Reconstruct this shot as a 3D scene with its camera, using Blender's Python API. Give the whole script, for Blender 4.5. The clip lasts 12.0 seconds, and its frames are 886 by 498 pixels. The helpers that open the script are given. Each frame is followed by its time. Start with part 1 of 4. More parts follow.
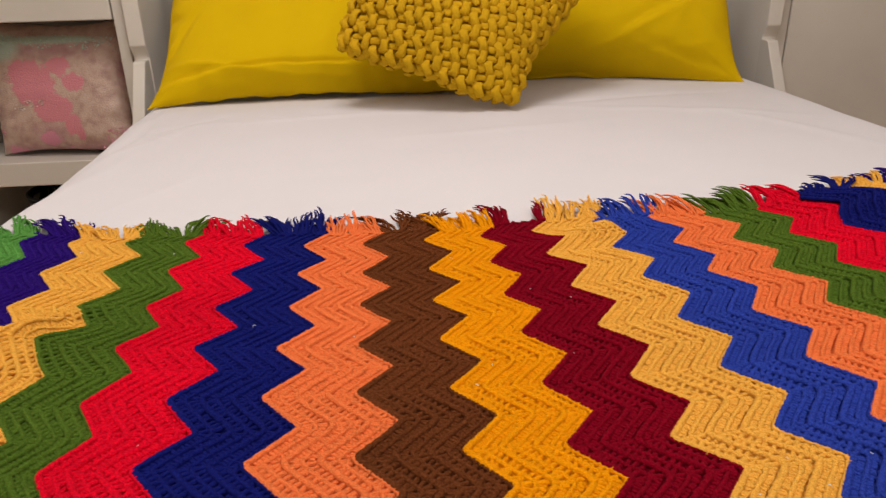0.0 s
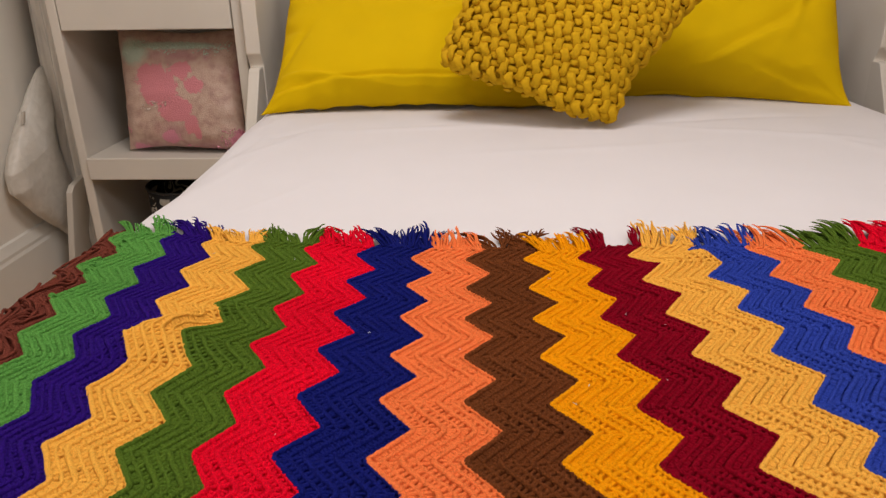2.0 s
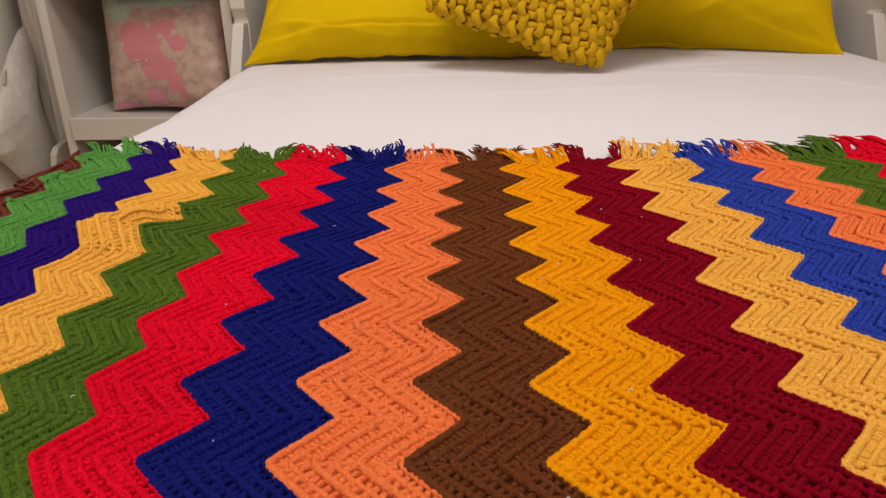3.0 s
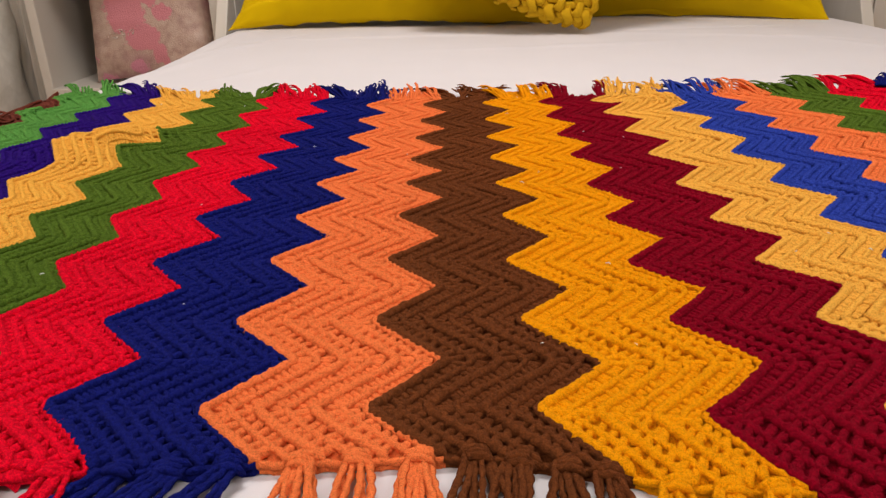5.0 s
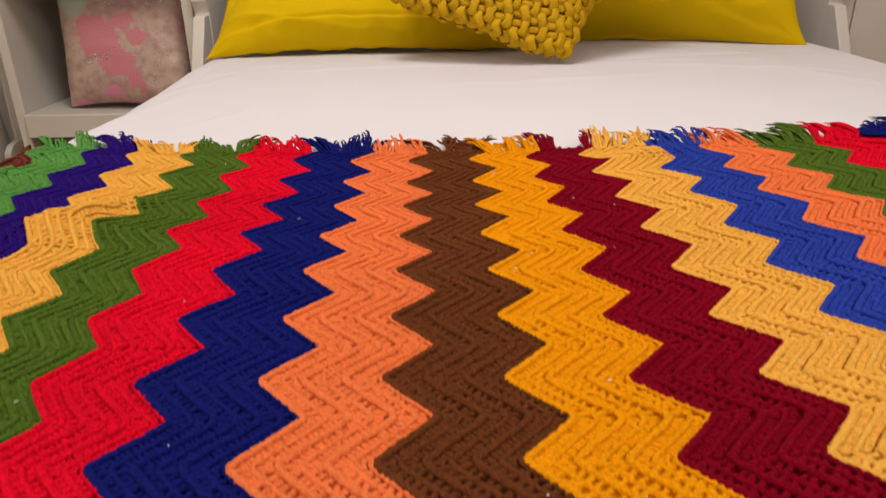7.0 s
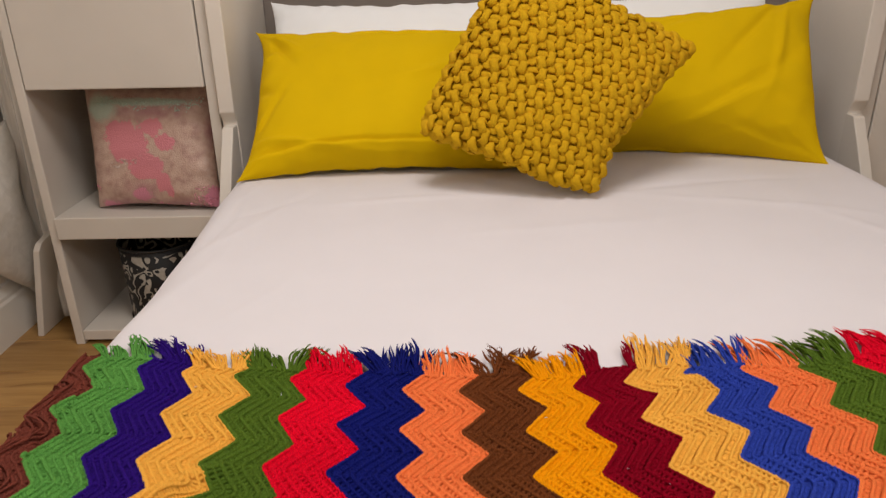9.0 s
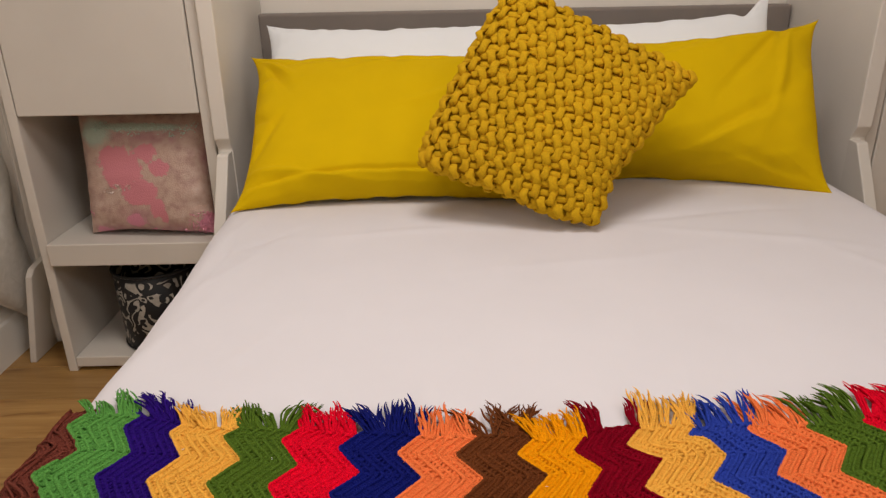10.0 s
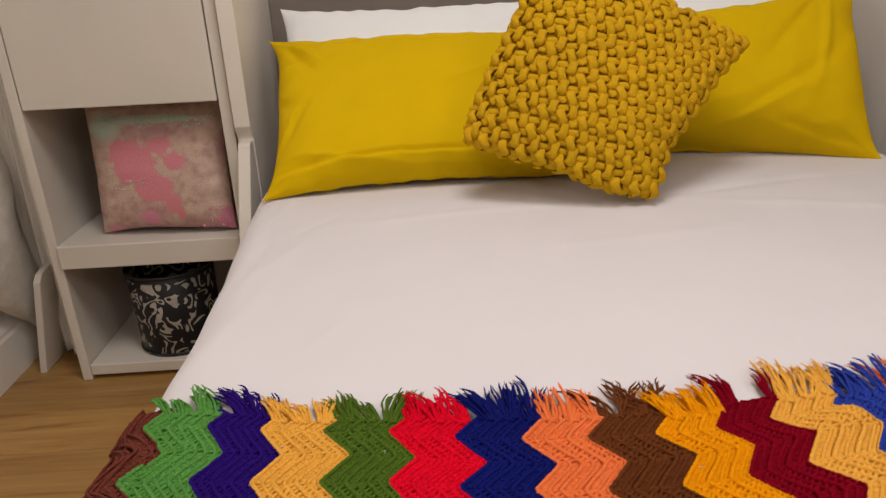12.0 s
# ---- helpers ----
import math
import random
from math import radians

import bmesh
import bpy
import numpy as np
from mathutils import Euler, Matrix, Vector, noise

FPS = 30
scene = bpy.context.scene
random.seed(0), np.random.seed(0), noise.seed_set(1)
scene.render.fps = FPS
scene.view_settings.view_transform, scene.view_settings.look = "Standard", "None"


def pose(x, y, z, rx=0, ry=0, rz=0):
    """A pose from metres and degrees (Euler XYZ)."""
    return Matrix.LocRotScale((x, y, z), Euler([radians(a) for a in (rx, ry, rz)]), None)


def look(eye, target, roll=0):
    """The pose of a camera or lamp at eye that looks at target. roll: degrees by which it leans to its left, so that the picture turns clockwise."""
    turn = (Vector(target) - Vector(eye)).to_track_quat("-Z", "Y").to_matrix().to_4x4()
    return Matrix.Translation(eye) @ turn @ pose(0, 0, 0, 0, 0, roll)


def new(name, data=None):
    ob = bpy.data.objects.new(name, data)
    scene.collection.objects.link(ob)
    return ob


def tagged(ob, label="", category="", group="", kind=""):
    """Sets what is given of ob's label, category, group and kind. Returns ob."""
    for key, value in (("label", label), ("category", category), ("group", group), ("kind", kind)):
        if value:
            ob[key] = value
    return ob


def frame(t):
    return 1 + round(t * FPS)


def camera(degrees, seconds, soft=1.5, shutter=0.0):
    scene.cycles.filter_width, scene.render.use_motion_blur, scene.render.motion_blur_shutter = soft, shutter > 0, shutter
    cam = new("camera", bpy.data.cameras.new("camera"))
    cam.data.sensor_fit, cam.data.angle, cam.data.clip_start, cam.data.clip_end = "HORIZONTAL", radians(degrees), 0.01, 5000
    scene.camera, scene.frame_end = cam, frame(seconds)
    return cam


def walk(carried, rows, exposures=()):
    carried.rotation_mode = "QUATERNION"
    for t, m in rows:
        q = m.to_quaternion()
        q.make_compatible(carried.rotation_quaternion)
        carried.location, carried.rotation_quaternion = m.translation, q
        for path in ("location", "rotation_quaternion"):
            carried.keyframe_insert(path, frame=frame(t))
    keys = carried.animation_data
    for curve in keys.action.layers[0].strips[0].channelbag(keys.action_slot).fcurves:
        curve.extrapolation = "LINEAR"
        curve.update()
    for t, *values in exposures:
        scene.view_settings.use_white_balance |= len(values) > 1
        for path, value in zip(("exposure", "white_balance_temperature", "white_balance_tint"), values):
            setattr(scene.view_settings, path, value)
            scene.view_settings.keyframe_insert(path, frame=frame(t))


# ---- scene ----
cam = camera(64.6, 12.0, soft=1.35, shutter=0.35)
PATH = [
    (0, (-0.165, 0.753, 0.891), (-0.021, 2.593, 0.123), -1.4),
    (0.5, (-0.19, 0.743, 0.912), (-0.109, 2.59, 0.148), -1.0),
    (1, (-0.201, 0.733, 0.933), (-0.202, 2.583, 0.173), -0.8),
    (1.5, (-0.192, 0.727, 0.934), (-0.248, 2.576, 0.174), -0.8),
    (2, (-0.191, 0.715, 0.928), (-0.271, 2.563, 0.166), -0.9),
    (2.5, (-0.173, 0.703, 0.871), (-0.256, 2.546, 0.098), -1.0),
    (3, (-0.163, 0.702, 0.83), (-0.24, 2.542, 0.05), -1.1),
    (3.5, (-0.158, 0.691, 0.806), (-0.225, 2.529, 0.021), -1.0),
    (5.5, (-0.155, 0.679, 0.755), (-0.198, 2.512, -0.043), -1.1),
    (6, (-0.162, 0.684, 0.748), (-0.191, 2.516, -0.055), -1.2),
    (6.5, (-0.155, 0.697, 0.77), (-0.16, 2.53, -0.029), -1.1),
    (7, (-0.163, 0.718, 0.818), (-0.156, 2.556, 0.028), -1.0),
    (7.5, (-0.182, 0.738, 0.88), (-0.172, 2.58, 0.101), -0.9),
    (7.7, (-0.191, 0.743, 0.899), (-0.189, 2.586, 0.124), -1.0),
    (9.3, (-0.211, 0.805, 1.079), (-0.215, 2.661, 0.333), -1.1),
    (9.5, (-0.21, 0.812, 1.088), (-0.213, 2.67, 0.347), -1.1),
    (10, (-0.207, 0.841, 1.1), (-0.208, 2.699, 0.36), -1.1),
    (10.5, (-0.23, 0.863, 1.11), (-0.23, 2.722, 0.372), -1.1),
    (11, (-0.286, 0.901, 1.114), (-0.289, 2.761, 0.38), -1.1),
    (11.5, (-0.307, 0.903, 1.085), (-0.299, 2.762, 0.348), -1.4),
    (12, (-0.353, 0.903, 1.043), (-0.293, 2.759, 0.301), -2.7),
]
walk(cam, [(t, look(eye, target, roll)) for t, eye, target, roll in PATH], [(0.0, 0.06), (2.5, 0.07), (3.7, 0.13), (6.0, 0.17), (7.0, 0.17), (7.7, 0.08), (9.5, 0.02), (11.0, -0.10), (12.0, -0.05)])

# ---- world and lamps ----
world = bpy.data.worlds.new("room_world")
scene.world = world
world.use_nodes = True
world.node_tree.nodes["Background"].inputs[0].default_value = (1.0, 0.86, 0.72, 1)
world.node_tree.nodes["Background"].inputs[1].default_value = 0.05


def lamp(name, place, size, watts, colour):
    data = bpy.data.lights.new(name, "AREA")
    data.shape, data.size, data.energy, data.color = "DISK", size, watts, colour
    ob = new(name, data)
    ob.matrix_world = pose(*place)
    return ob


WARM = (1.0, 0.935, 0.895)
LAMPS = [(-0.20, 1.70, 2.40, 20), (1.0, 0.2, 2.40, 17), (-0.8, -0.4, 2.40, 16)]
for lx, ly, lz, watts in LAMPS:
    lamp("ceiling_lamp_light", (lx, ly, lz - 0.03), 0.75, watts, WARM)


# ---- materials ----
def material(name):
    m = bpy.data.materials.new(name)
    m.use_nodes = True
    return m, m.node_tree.nodes, m.node_tree.links, m.node_tree.nodes["Principled BSDF"]


def node(nodes, kind, **values):
    n = nodes.new(kind)
    for key, value in values.items():
        if key in n.inputs:
            n.inputs[key].default_value = value
    return n


def place_vector(nodes, links, scale=(1, 1, 1)):
    tc = nodes.new("ShaderNodeTexCoord")
    mp = nodes.new("ShaderNodeMapping")
    mp.inputs["Scale"].default_value = scale
    links.new(tc.outputs["Object"], mp.inputs["Vector"])
    return mp.outputs["Vector"]


def ramp(nodes, links, source, stops):
    r = nodes.new("ShaderNodeValToRGB")
    while len(r.color_ramp.elements) < len(stops):
        r.color_ramp.elements.new(0.5)
    for e, (p, c) in zip(r.color_ramp.elements, stops):
        e.position, e.color = p, (*c, 1)
    links.new(source, r.inputs["Fac"])
    return r.outputs["Color"]


def mixed(nodes, links, fac, a, b, how="MIX"):
    m = nodes.new("ShaderNodeMix")
    m.data_type, m.blend_type = "RGBA", how
    for socket, value in ((m.inputs[0], fac), (m.inputs[6], a), (m.inputs[7], b)):
        if isinstance(value, (int, float)):
            socket.default_value = value
        elif isinstance(value, tuple):
            socket.default_value = (*value, 1)
        else:
            links.new(value, socket)
    return m.outputs[2]


def bumped(nodes, links, bsdf, height, strength, distance):
    b = node(nodes, "ShaderNodeBump", Strength=strength, Distance=distance)
    links.new(height, b.inputs["Height"])
    links.new(b.outputs["Normal"], bsdf.inputs["Normal"])


def paint(name, colour, rough=0.45, wear=0.06):
    """Satin lacquer: a faint large unevenness, fine orange peel."""
    m, n, l, b = material(name)
    v = place_vector(n, l)
    big = node(n, "ShaderNodeTexNoise", Scale=2.5, Detail=4.0)
    fine = node(n, "ShaderNodeTexNoise", Scale=320.0, Detail=2.0)
    l.new(v, big.inputs["Vector"]), l.new(v, fine.inputs["Vector"])
    dark = tuple(c * (1 - 2 * wear) for c in colour)
    l.new(ramp(n, l, big.outputs["Fac"], [(0.3, dark), (0.7, colour)]), b.inputs["Base Color"])
    l.new(ramp(n, l, big.outputs["Fac"], [(0.3, (rough - 0.06,) * 3), (0.7, (rough + 0.08,) * 3)]), b.inputs["Roughness"])
    bumped(n, l, b, fine.outputs["Fac"], 0.06, 0.001)
    return m


def cloth(name, colour, thread=900.0, bump=0.12, mottle=0.05, rough=0.85, sheen=0.2, depth=0.0008):
    """Plain weave: two crossed thread waves, soft mottling."""
    m, n, l, b = material(name)
    v = place_vector(n, l)
    big = node(n, "ShaderNodeTexNoise", Scale=9.0, Detail=5.0)
    l.new(v, big.inputs["Vector"])
    dark = tuple(c * (1 - 2 * mottle) for c in colour)
    l.new(ramp(n, l, big.outputs["Fac"], [(0.3, dark), (0.7, colour)]), b.inputs["Base Color"])
    weave = node(n, "ShaderNodeTexNoise", Scale=thread, Detail=1.0)
    l.new(v, weave.inputs["Vector"])
    crease = node(n, "ShaderNodeTexNoise", Scale=14.0, Detail=6.0, Roughness=0.55)
    l.new(v, crease.inputs["Vector"])
    add = n.new("ShaderNodeMath")
    add.operation = "MULTIPLY_ADD"
    l.new(crease.outputs["Fac"], add.inputs[0])
    add.inputs[1].default_value = 2.5
    l.new(weave.outputs["Fac"], add.inputs[2])
    b.inputs["Roughness"].default_value = rough
    b.inputs["Specular IOR Level"].default_value = 0.12
    b.inputs["Sheen Weight"].default_value = sheen
    bumped(n, l, b, add.outputs[0], bump, depth)
    return m


def wool(name, colour, fuzz=0.24, ply=560.0, relief=0.0013, gloss=0.04):
    """Acrylic yarn: twisted plies and stray fibres as relief, a faint fading, fuzzy sheen."""
    m, n, l, b = material(name)
    v = place_vector(n, l)
    fibre = node(n, "ShaderNodeTexNoise", Scale=ply * 2.6, Detail=3.0, Roughness=0.7, Distortion=1.5)
    lump = node(n, "ShaderNodeTexNoise", Scale=ply, Detail=2.0, Roughness=0.6, Distortion=0.8)
    fade = node(n, "ShaderNodeTexNoise", Scale=7.0, Detail=3.0)
    for t in (fibre, lump, fade):
        l.new(v, t.inputs["Vector"])
    # colour range that paints in highlights on the plies and shade between them
    lo, hi = tuple(c * 0.78 for c in colour), tuple(c * min(1.55, 1 / max(colour)) for c in colour)
    base = ramp(n, l, lump.outputs["Fac"], [(0.34, lo), (0.64, hi)])
    base = mixed(n, l, 0.25, base, ramp(n, l, fade.outputs["Fac"], [(0.3, lo), (0.7, hi)]))
    # bright and dark speckle in the colour stands in for glints on fibres
    base = mixed(n, l, 1.0, base, ramp(n, l, fibre.outputs["Fac"], [(0.36, (0.70,) * 3), (0.60, (1.34,) * 3)]), "MULTIPLY")
    l.new(base, b.inputs["Base Color"])
    b.inputs["Roughness"].default_value = 0.9
    b.inputs["Specular IOR Level"].default_value = gloss
    b.inputs["Sheen Weight"].default_value = fuzz
    b.inputs["Sheen Roughness"].default_value = 0.5
    b.inputs["Sheen Tint"].default_value = (*(min(1, c * 1.5 + 0.03) for c in colour), 1)
    add = n.new("ShaderNodeMath")
    add.operation = "MULTIPLY_ADD"
    l.new(lump.outputs["Fac"], add.inputs[0])
    add.inputs[1].default_value = 1.6
    l.new(fibre.outputs["Fac"], add.inputs[2])
    bumped(n, l, b, add.outputs[0], 0.75, relief)
    return m


WHITE_PAINT = paint("white_lacquer", (0.70, 0.655, 0.59))
PANEL_PAINT = paint("white_lacquer_inside", (0.75, 0.705, 0.64))
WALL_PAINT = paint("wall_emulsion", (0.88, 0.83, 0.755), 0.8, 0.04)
# made-up grey for the walls out of view, so less light bounces back
UNSEEN_WALL_PAINT = paint("unseen_wall_grey", (0.55, 0.50, 0.44), 0.8, 0.04)
SKIRTING_PAINT = paint("skirting_gloss", (0.80, 0.77, 0.71), 0.35)
CEILING_PAINT = paint("ceiling_emulsion", (0.82, 0.80, 0.76), 0.85, 0.02)
SHEET = cloth("white_cotton_sheet", (0.690, 0.666, 0.695), 1400.0, 0.10, 0.012, 0.85, 0.1, 0.0006)
PILLOW_WHITE = cloth("white_cotton_pillowcase", (0.86, 0.885, 0.91), 1400.0, 0.15, 0.015, 0.8, 0.1)
YELLOW = cloth("yellow_cotton", (0.675, 0.444, 0.0005), 800.0, 0.42, 0.03, 0.9, 0.0, 0.0015)
HEADBOARD = cloth("taupe_fabric", (0.25, 0.215, 0.19), 500.0, 0.3, 0.04, 0.9, 0.2)
YARN_OCHRE = wool("ochre_jersey_yarn", (0.440, 0.255, 0.009), 0.05, 700.0, 0.0003)

WOOLS = {
    "brown_red": (0.1350, 0.0340, 0.0230), "green": (0.085, 0.250, 0.050), "purple": (0.0195, 0.0043, 0.1350),
    "yellow": (1.0, 0.490, 0.0760), "olive": (0.066, 0.118, 0.0130), "red": (0.63, 0.0018, 0.0195),
    "navy": (0.0050, 0.0082, 0.113), "orange": (1.0, 0.225, 0.0650), "brown": (0.113, 0.0325, 0.0092),
    "mustard": (1.0, 0.365, 0.0020), "burgundy": (0.178, 0.0004, 0.0094), "blue": (0.0205, 0.0430, 0.2950),
}
WOOL = {key: wool(key + "_wool", c) for key, c in WOOLS.items()}


def floor_material():
    """Oak boards: grain along x, a tone of its own for each board."""
    m, n, l, b = material("oak_board")
    v = place_vector(n, l, (1.6, 22, 22))
    info = n.new("ShaderNodeObjectInfo")
    shift = n.new("ShaderNodeVectorMath")
    shift.operation = "MULTIPLY_ADD"
    comb = n.new("ShaderNodeCombineXYZ")
    for i in range(3):
        l.new(info.outputs["Random"], comb.inputs[i])
    l.new(comb.outputs[0], shift.inputs[0])
    shift.inputs[1].default_value = (37, 91, 11)
    l.new(v, shift.inputs[2])
    grain = node(n, "ShaderNodeTexNoise", Scale=2.2, Detail=9.0, Roughness=0.62, Distortion=0.9)
    l.new(shift.outputs[0], grain.inputs["Vector"])
    tone = ramp(n, l, grain.outputs["Fac"], [(0.22, (0.33, 0.172, 0.053)), (0.5, (0.42, 0.240, 0.079)), (0.75, (0.48, 0.295, 0.109))])
    knot = node(n, "ShaderNodeTexNoise", Scale=0.9, Detail=3.0, Roughness=0.5, Distortion=1.8)
    l.new(shift.outputs[0], knot.inputs["Vector"])
    tone = mixed(n, l, 1.0, tone, ramp(n, l, knot.outputs["Fac"], [(0.25, (0.50, 0.40, 0.32)), (0.36, (0.92, 0.88, 0.84)), (0.6, (1.06, 1.06, 1.04))]), "MULTIPLY")
    per = ramp(n, l, info.outputs["Random"], [(0.0, (0.80, 0.78, 0.74)), (1.0, (1.12, 1.10, 1.05))])
    l.new(mixed(n, l, 1.0, tone, per, "MULTIPLY"), b.inputs["Base Color"])
    b.inputs["Roughness"].default_value = 0.38
    bumped(n, l, b, grain.outputs["Fac"], 0.12, 0.001)
    return m


OAK = floor_material()


# ---- mesh helpers ----
def mesh_of(name, verts, faces, mat, smooth=True):
    me = bpy.data.meshes.new(name)
    me.from_pydata([tuple(map(float, v)) for v in verts], [], faces)
    if smooth:
        me.polygons.foreach_set("use_smooth", [True] * len(me.polygons))
    me.materials.append(mat)
    me.update()
    return me


def mesh_of_arrays(name, verts, faces, mat):
    """A smooth mesh of four-sided faces from arrays."""
    me = bpy.data.meshes.new(name)
    me.vertices.add(len(verts))
    me.vertices.foreach_set("co", np.ascontiguousarray(verts, dtype=np.float32).ravel())
    me.loops.add(faces.size)
    me.loops.foreach_set("vertex_index", np.ascontiguousarray(faces, dtype=np.int32).ravel())
    me.polygons.add(len(faces))
    me.polygons.foreach_set("loop_start", np.arange(0, faces.size, 4, dtype=np.int32))
    me.polygons.foreach_set("use_smooth", np.ones(len(faces), dtype=bool))
    me.materials.append(mat)
    me.update(calc_edges=True)
    return me


def part(name, data, mat, parent=None, label=""):
    """Links a bmesh or mesh as one object, under parent if there is one."""
    if isinstance(data, bmesh.types.BMesh):
        me = bpy.data.meshes.new(name)
        data.to_mesh(me)
        data.free()
        me.materials.append(mat)
        data = me
    ob = new(name, data)
    if parent:
        ob.parent = parent
    if label:
        ob["label"] = label
    return ob


def block(x0, x1, y0, y1, z0, z1, bevel=0.003, segments=2):
    bm = bmesh.new()
    bmesh.ops.create_cube(bm, size=1, matrix=Matrix.Translation(((x0 + x1) / 2, (y0 + y1) / 2, (z0 + z1) / 2)) @ Matrix.Diagonal((x1 - x0, y1 - y0, z1 - z0, 1)))
    if bevel:
        bmesh.ops.bevel(bm, geom=bm.edges[:], offset=bevel, segments=segments, affect="EDGES", profile=0.5)
    return bm


def board(outline, x0, x1, bevel=0.003):
    """A board that stands in the y-z plane, between x0 and x1."""
    bm = bmesh.new()
    a = [bm.verts.new((x0, y, z)) for y, z in outline]
    face = bm.faces.new(a)
    made = bmesh.ops.extrude_face_region(bm, geom=[face])
    bmesh.ops.translate(bm, vec=(x1 - x0, 0, 0), verts=[g for g in made["geom"] if isinstance(g, bmesh.types.BMVert)])
    bmesh.ops.recalc_face_normals(bm, faces=bm.faces[:])
    bmesh.ops.bevel(bm, geom=bm.edges[:], offset=bevel, segments=2, affect="EDGES", profile=0.5)
    return bm


def grid_faces(nu, nv, start=0):
    return [(start + i * nv + j, start + (i + 1) * nv + j, start + (i + 1) * nv + j + 1, start + i * nv + j + 1) for i in range(nu - 1) for j in range(nv - 1)]


def tube(points, radii, sides, verts, faces, cap=True):
    """Adds a tube along points to verts and faces."""
    pts = [Vector(p) for p in points]
    start = len(verts)
    ref = Vector((0.31, 0.17, 0.93)).normalized()
    for i, p in enumerate(pts):
        way = (pts[min(i + 1, len(pts) - 1)] - pts[max(i - 1, 0)]).normalized()
        side = way.cross(ref)
        side = side.normalized() if side.length > 1e-4 else Vector((1, 0, 0))
        up = side.cross(way)
        for k in range(sides):
            a = 2 * math.pi * k / sides
            verts.append(p + (side * math.cos(a) + up * math.sin(a)) * radii[i])
    for i in range(len(pts) - 1):
        for k in range(sides):
            k2 = (k + 1) % sides
            faces.append((start + i * sides + k, start + i * sides + k2, start + (i + 1) * sides + k2, start + (i + 1) * sides + k))
    if cap:
        faces.append(tuple(start + k for k in range(sides))[::-1])
        faces.append(tuple(start + (len(pts) - 1) * sides + k for k in range(sides)))


def rnoise(x, y, z=0.0):
    return noise.noise(Vector((x, y, z)))


def thing(name, label, category, group="", kind="", place=(0, 0, 0)):
    ob = new(name)
    ob.location = place
    return tagged(ob, label, category, group, kind)


# ---- room ----
X_LEFT, X_RIGHT, Y_FRONT, Y_BACK, Z_TOP = -1.56, 2.3, -1.9, 3.14, 2.43
floor = part("floor", block(X_LEFT - 0.1, X_RIGHT + 0.1, Y_FRONT - 0.1, Y_BACK + 0.1, -0.12, -0.012, 0), OAK)
tagged(floor, "warm oak plank floor with a satin finish", "floor", kind="structure")
# south and east walls stay unseen; their darker tone deepens the room's shadows
for name, box, mat, label in (
    ("wall_north", (X_LEFT - 0.1, X_RIGHT + 0.1, Y_BACK, Y_BACK + 0.1, -0.012, Z_TOP), WALL_PAINT, "cream painted wall behind the bed"),
    ("wall_south", (X_LEFT - 0.1, X_RIGHT + 0.1, Y_FRONT - 0.1, Y_FRONT, -0.012, Z_TOP), UNSEEN_WALL_PAINT, "unseen plain wall, made warm grey to cut bounced light"),
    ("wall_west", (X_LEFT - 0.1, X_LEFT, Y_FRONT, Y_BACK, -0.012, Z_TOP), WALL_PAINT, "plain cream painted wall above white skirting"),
    ("wall_east", (X_RIGHT, X_RIGHT + 0.1, Y_FRONT, Y_BACK, -0.012, Z_TOP), UNSEEN_WALL_PAINT, "unseen plain wall, made warm grey to cut bounced light"),
):
    tagged(part(name, block(*box, 0), mat), label, "wall", kind="structure")
tagged(part("ceiling", block(X_LEFT - 0.1, X_RIGHT + 0.1, Y_FRONT - 0.1, Y_BACK + 0.1, Z_TOP, Z_TOP + 0.1, 0), CEILING_PAINT), "plain white ceiling", "ceiling", kind="structure")

skirt_profile = [(0, 0), (0.022, 0), (0.022, 0.125), (0.018, 0.135), (0.018, 0.145), (0.012, 0.16), (0.008, 0.172), (0, 0.176)]
sv = [(X_LEFT + d, y, z) for y in (Y_FRONT, Y_BACK) for d, z in skirt_profile]
n8 = len(skirt_profile)
sf = [(k, (k + 1) % n8, n8 + (k + 1) % n8, n8 + k) for k in range(n8)] + [tuple(range(n8))[::-1], tuple(range(n8, 2 * n8))]
tagged(part("baseboard", mesh_of("baseboard", sv, sf, SKIRTING_PAINT, False), SKIRTING_PAINT), "tall white moulded skirting board along the wall", "skirting board", kind="structure")

for lx, ly, lz, watts in LAMPS:
    light = thing("ceiling_light", "round recessed white ceiling light, switched on", "ceiling light", "ceiling lights", place=(lx, ly, lz))
    bm = bmesh.new()
    bmesh.ops.create_cone(bm, cap_ends=True, segments=32, radius1=0.40, radius2=0.385, depth=0.03, matrix=Matrix.Translation((0, 0, 0.015)))
    part("housing", bm, CEILING_PAINT, light)

# ---- wall bed: side panels, headboard, rails ----
CAB_Y = 2.667
L_IN, R_IN = -0.763, 0.872
bed = thing("wall_bed", "white lacquered wall bed with tall side panels and a taupe headboard", "bed", place=(0.05, 2.8, 0))
bed_inv = Matrix.Translation((-0.05, -2.8, 0))


def in_bed(name, bm, mat, label=""):
    bm.transform(bed_inv)
    return part(name, bm, mat, bed, label)


for x0, x1 in ((L_IN - 0.034, L_IN + 0.006), (R_IN, R_IN + 0.040)):
    in_bed("side_panel", board([(Y_BACK - 0.005, 0.0), (Y_BACK - 0.005, 2.2), (2.640, 2.2), (2.640, 0.702), (2.658, 0.672), (2.665, 0.0)], x0, x1), PANEL_PAINT)
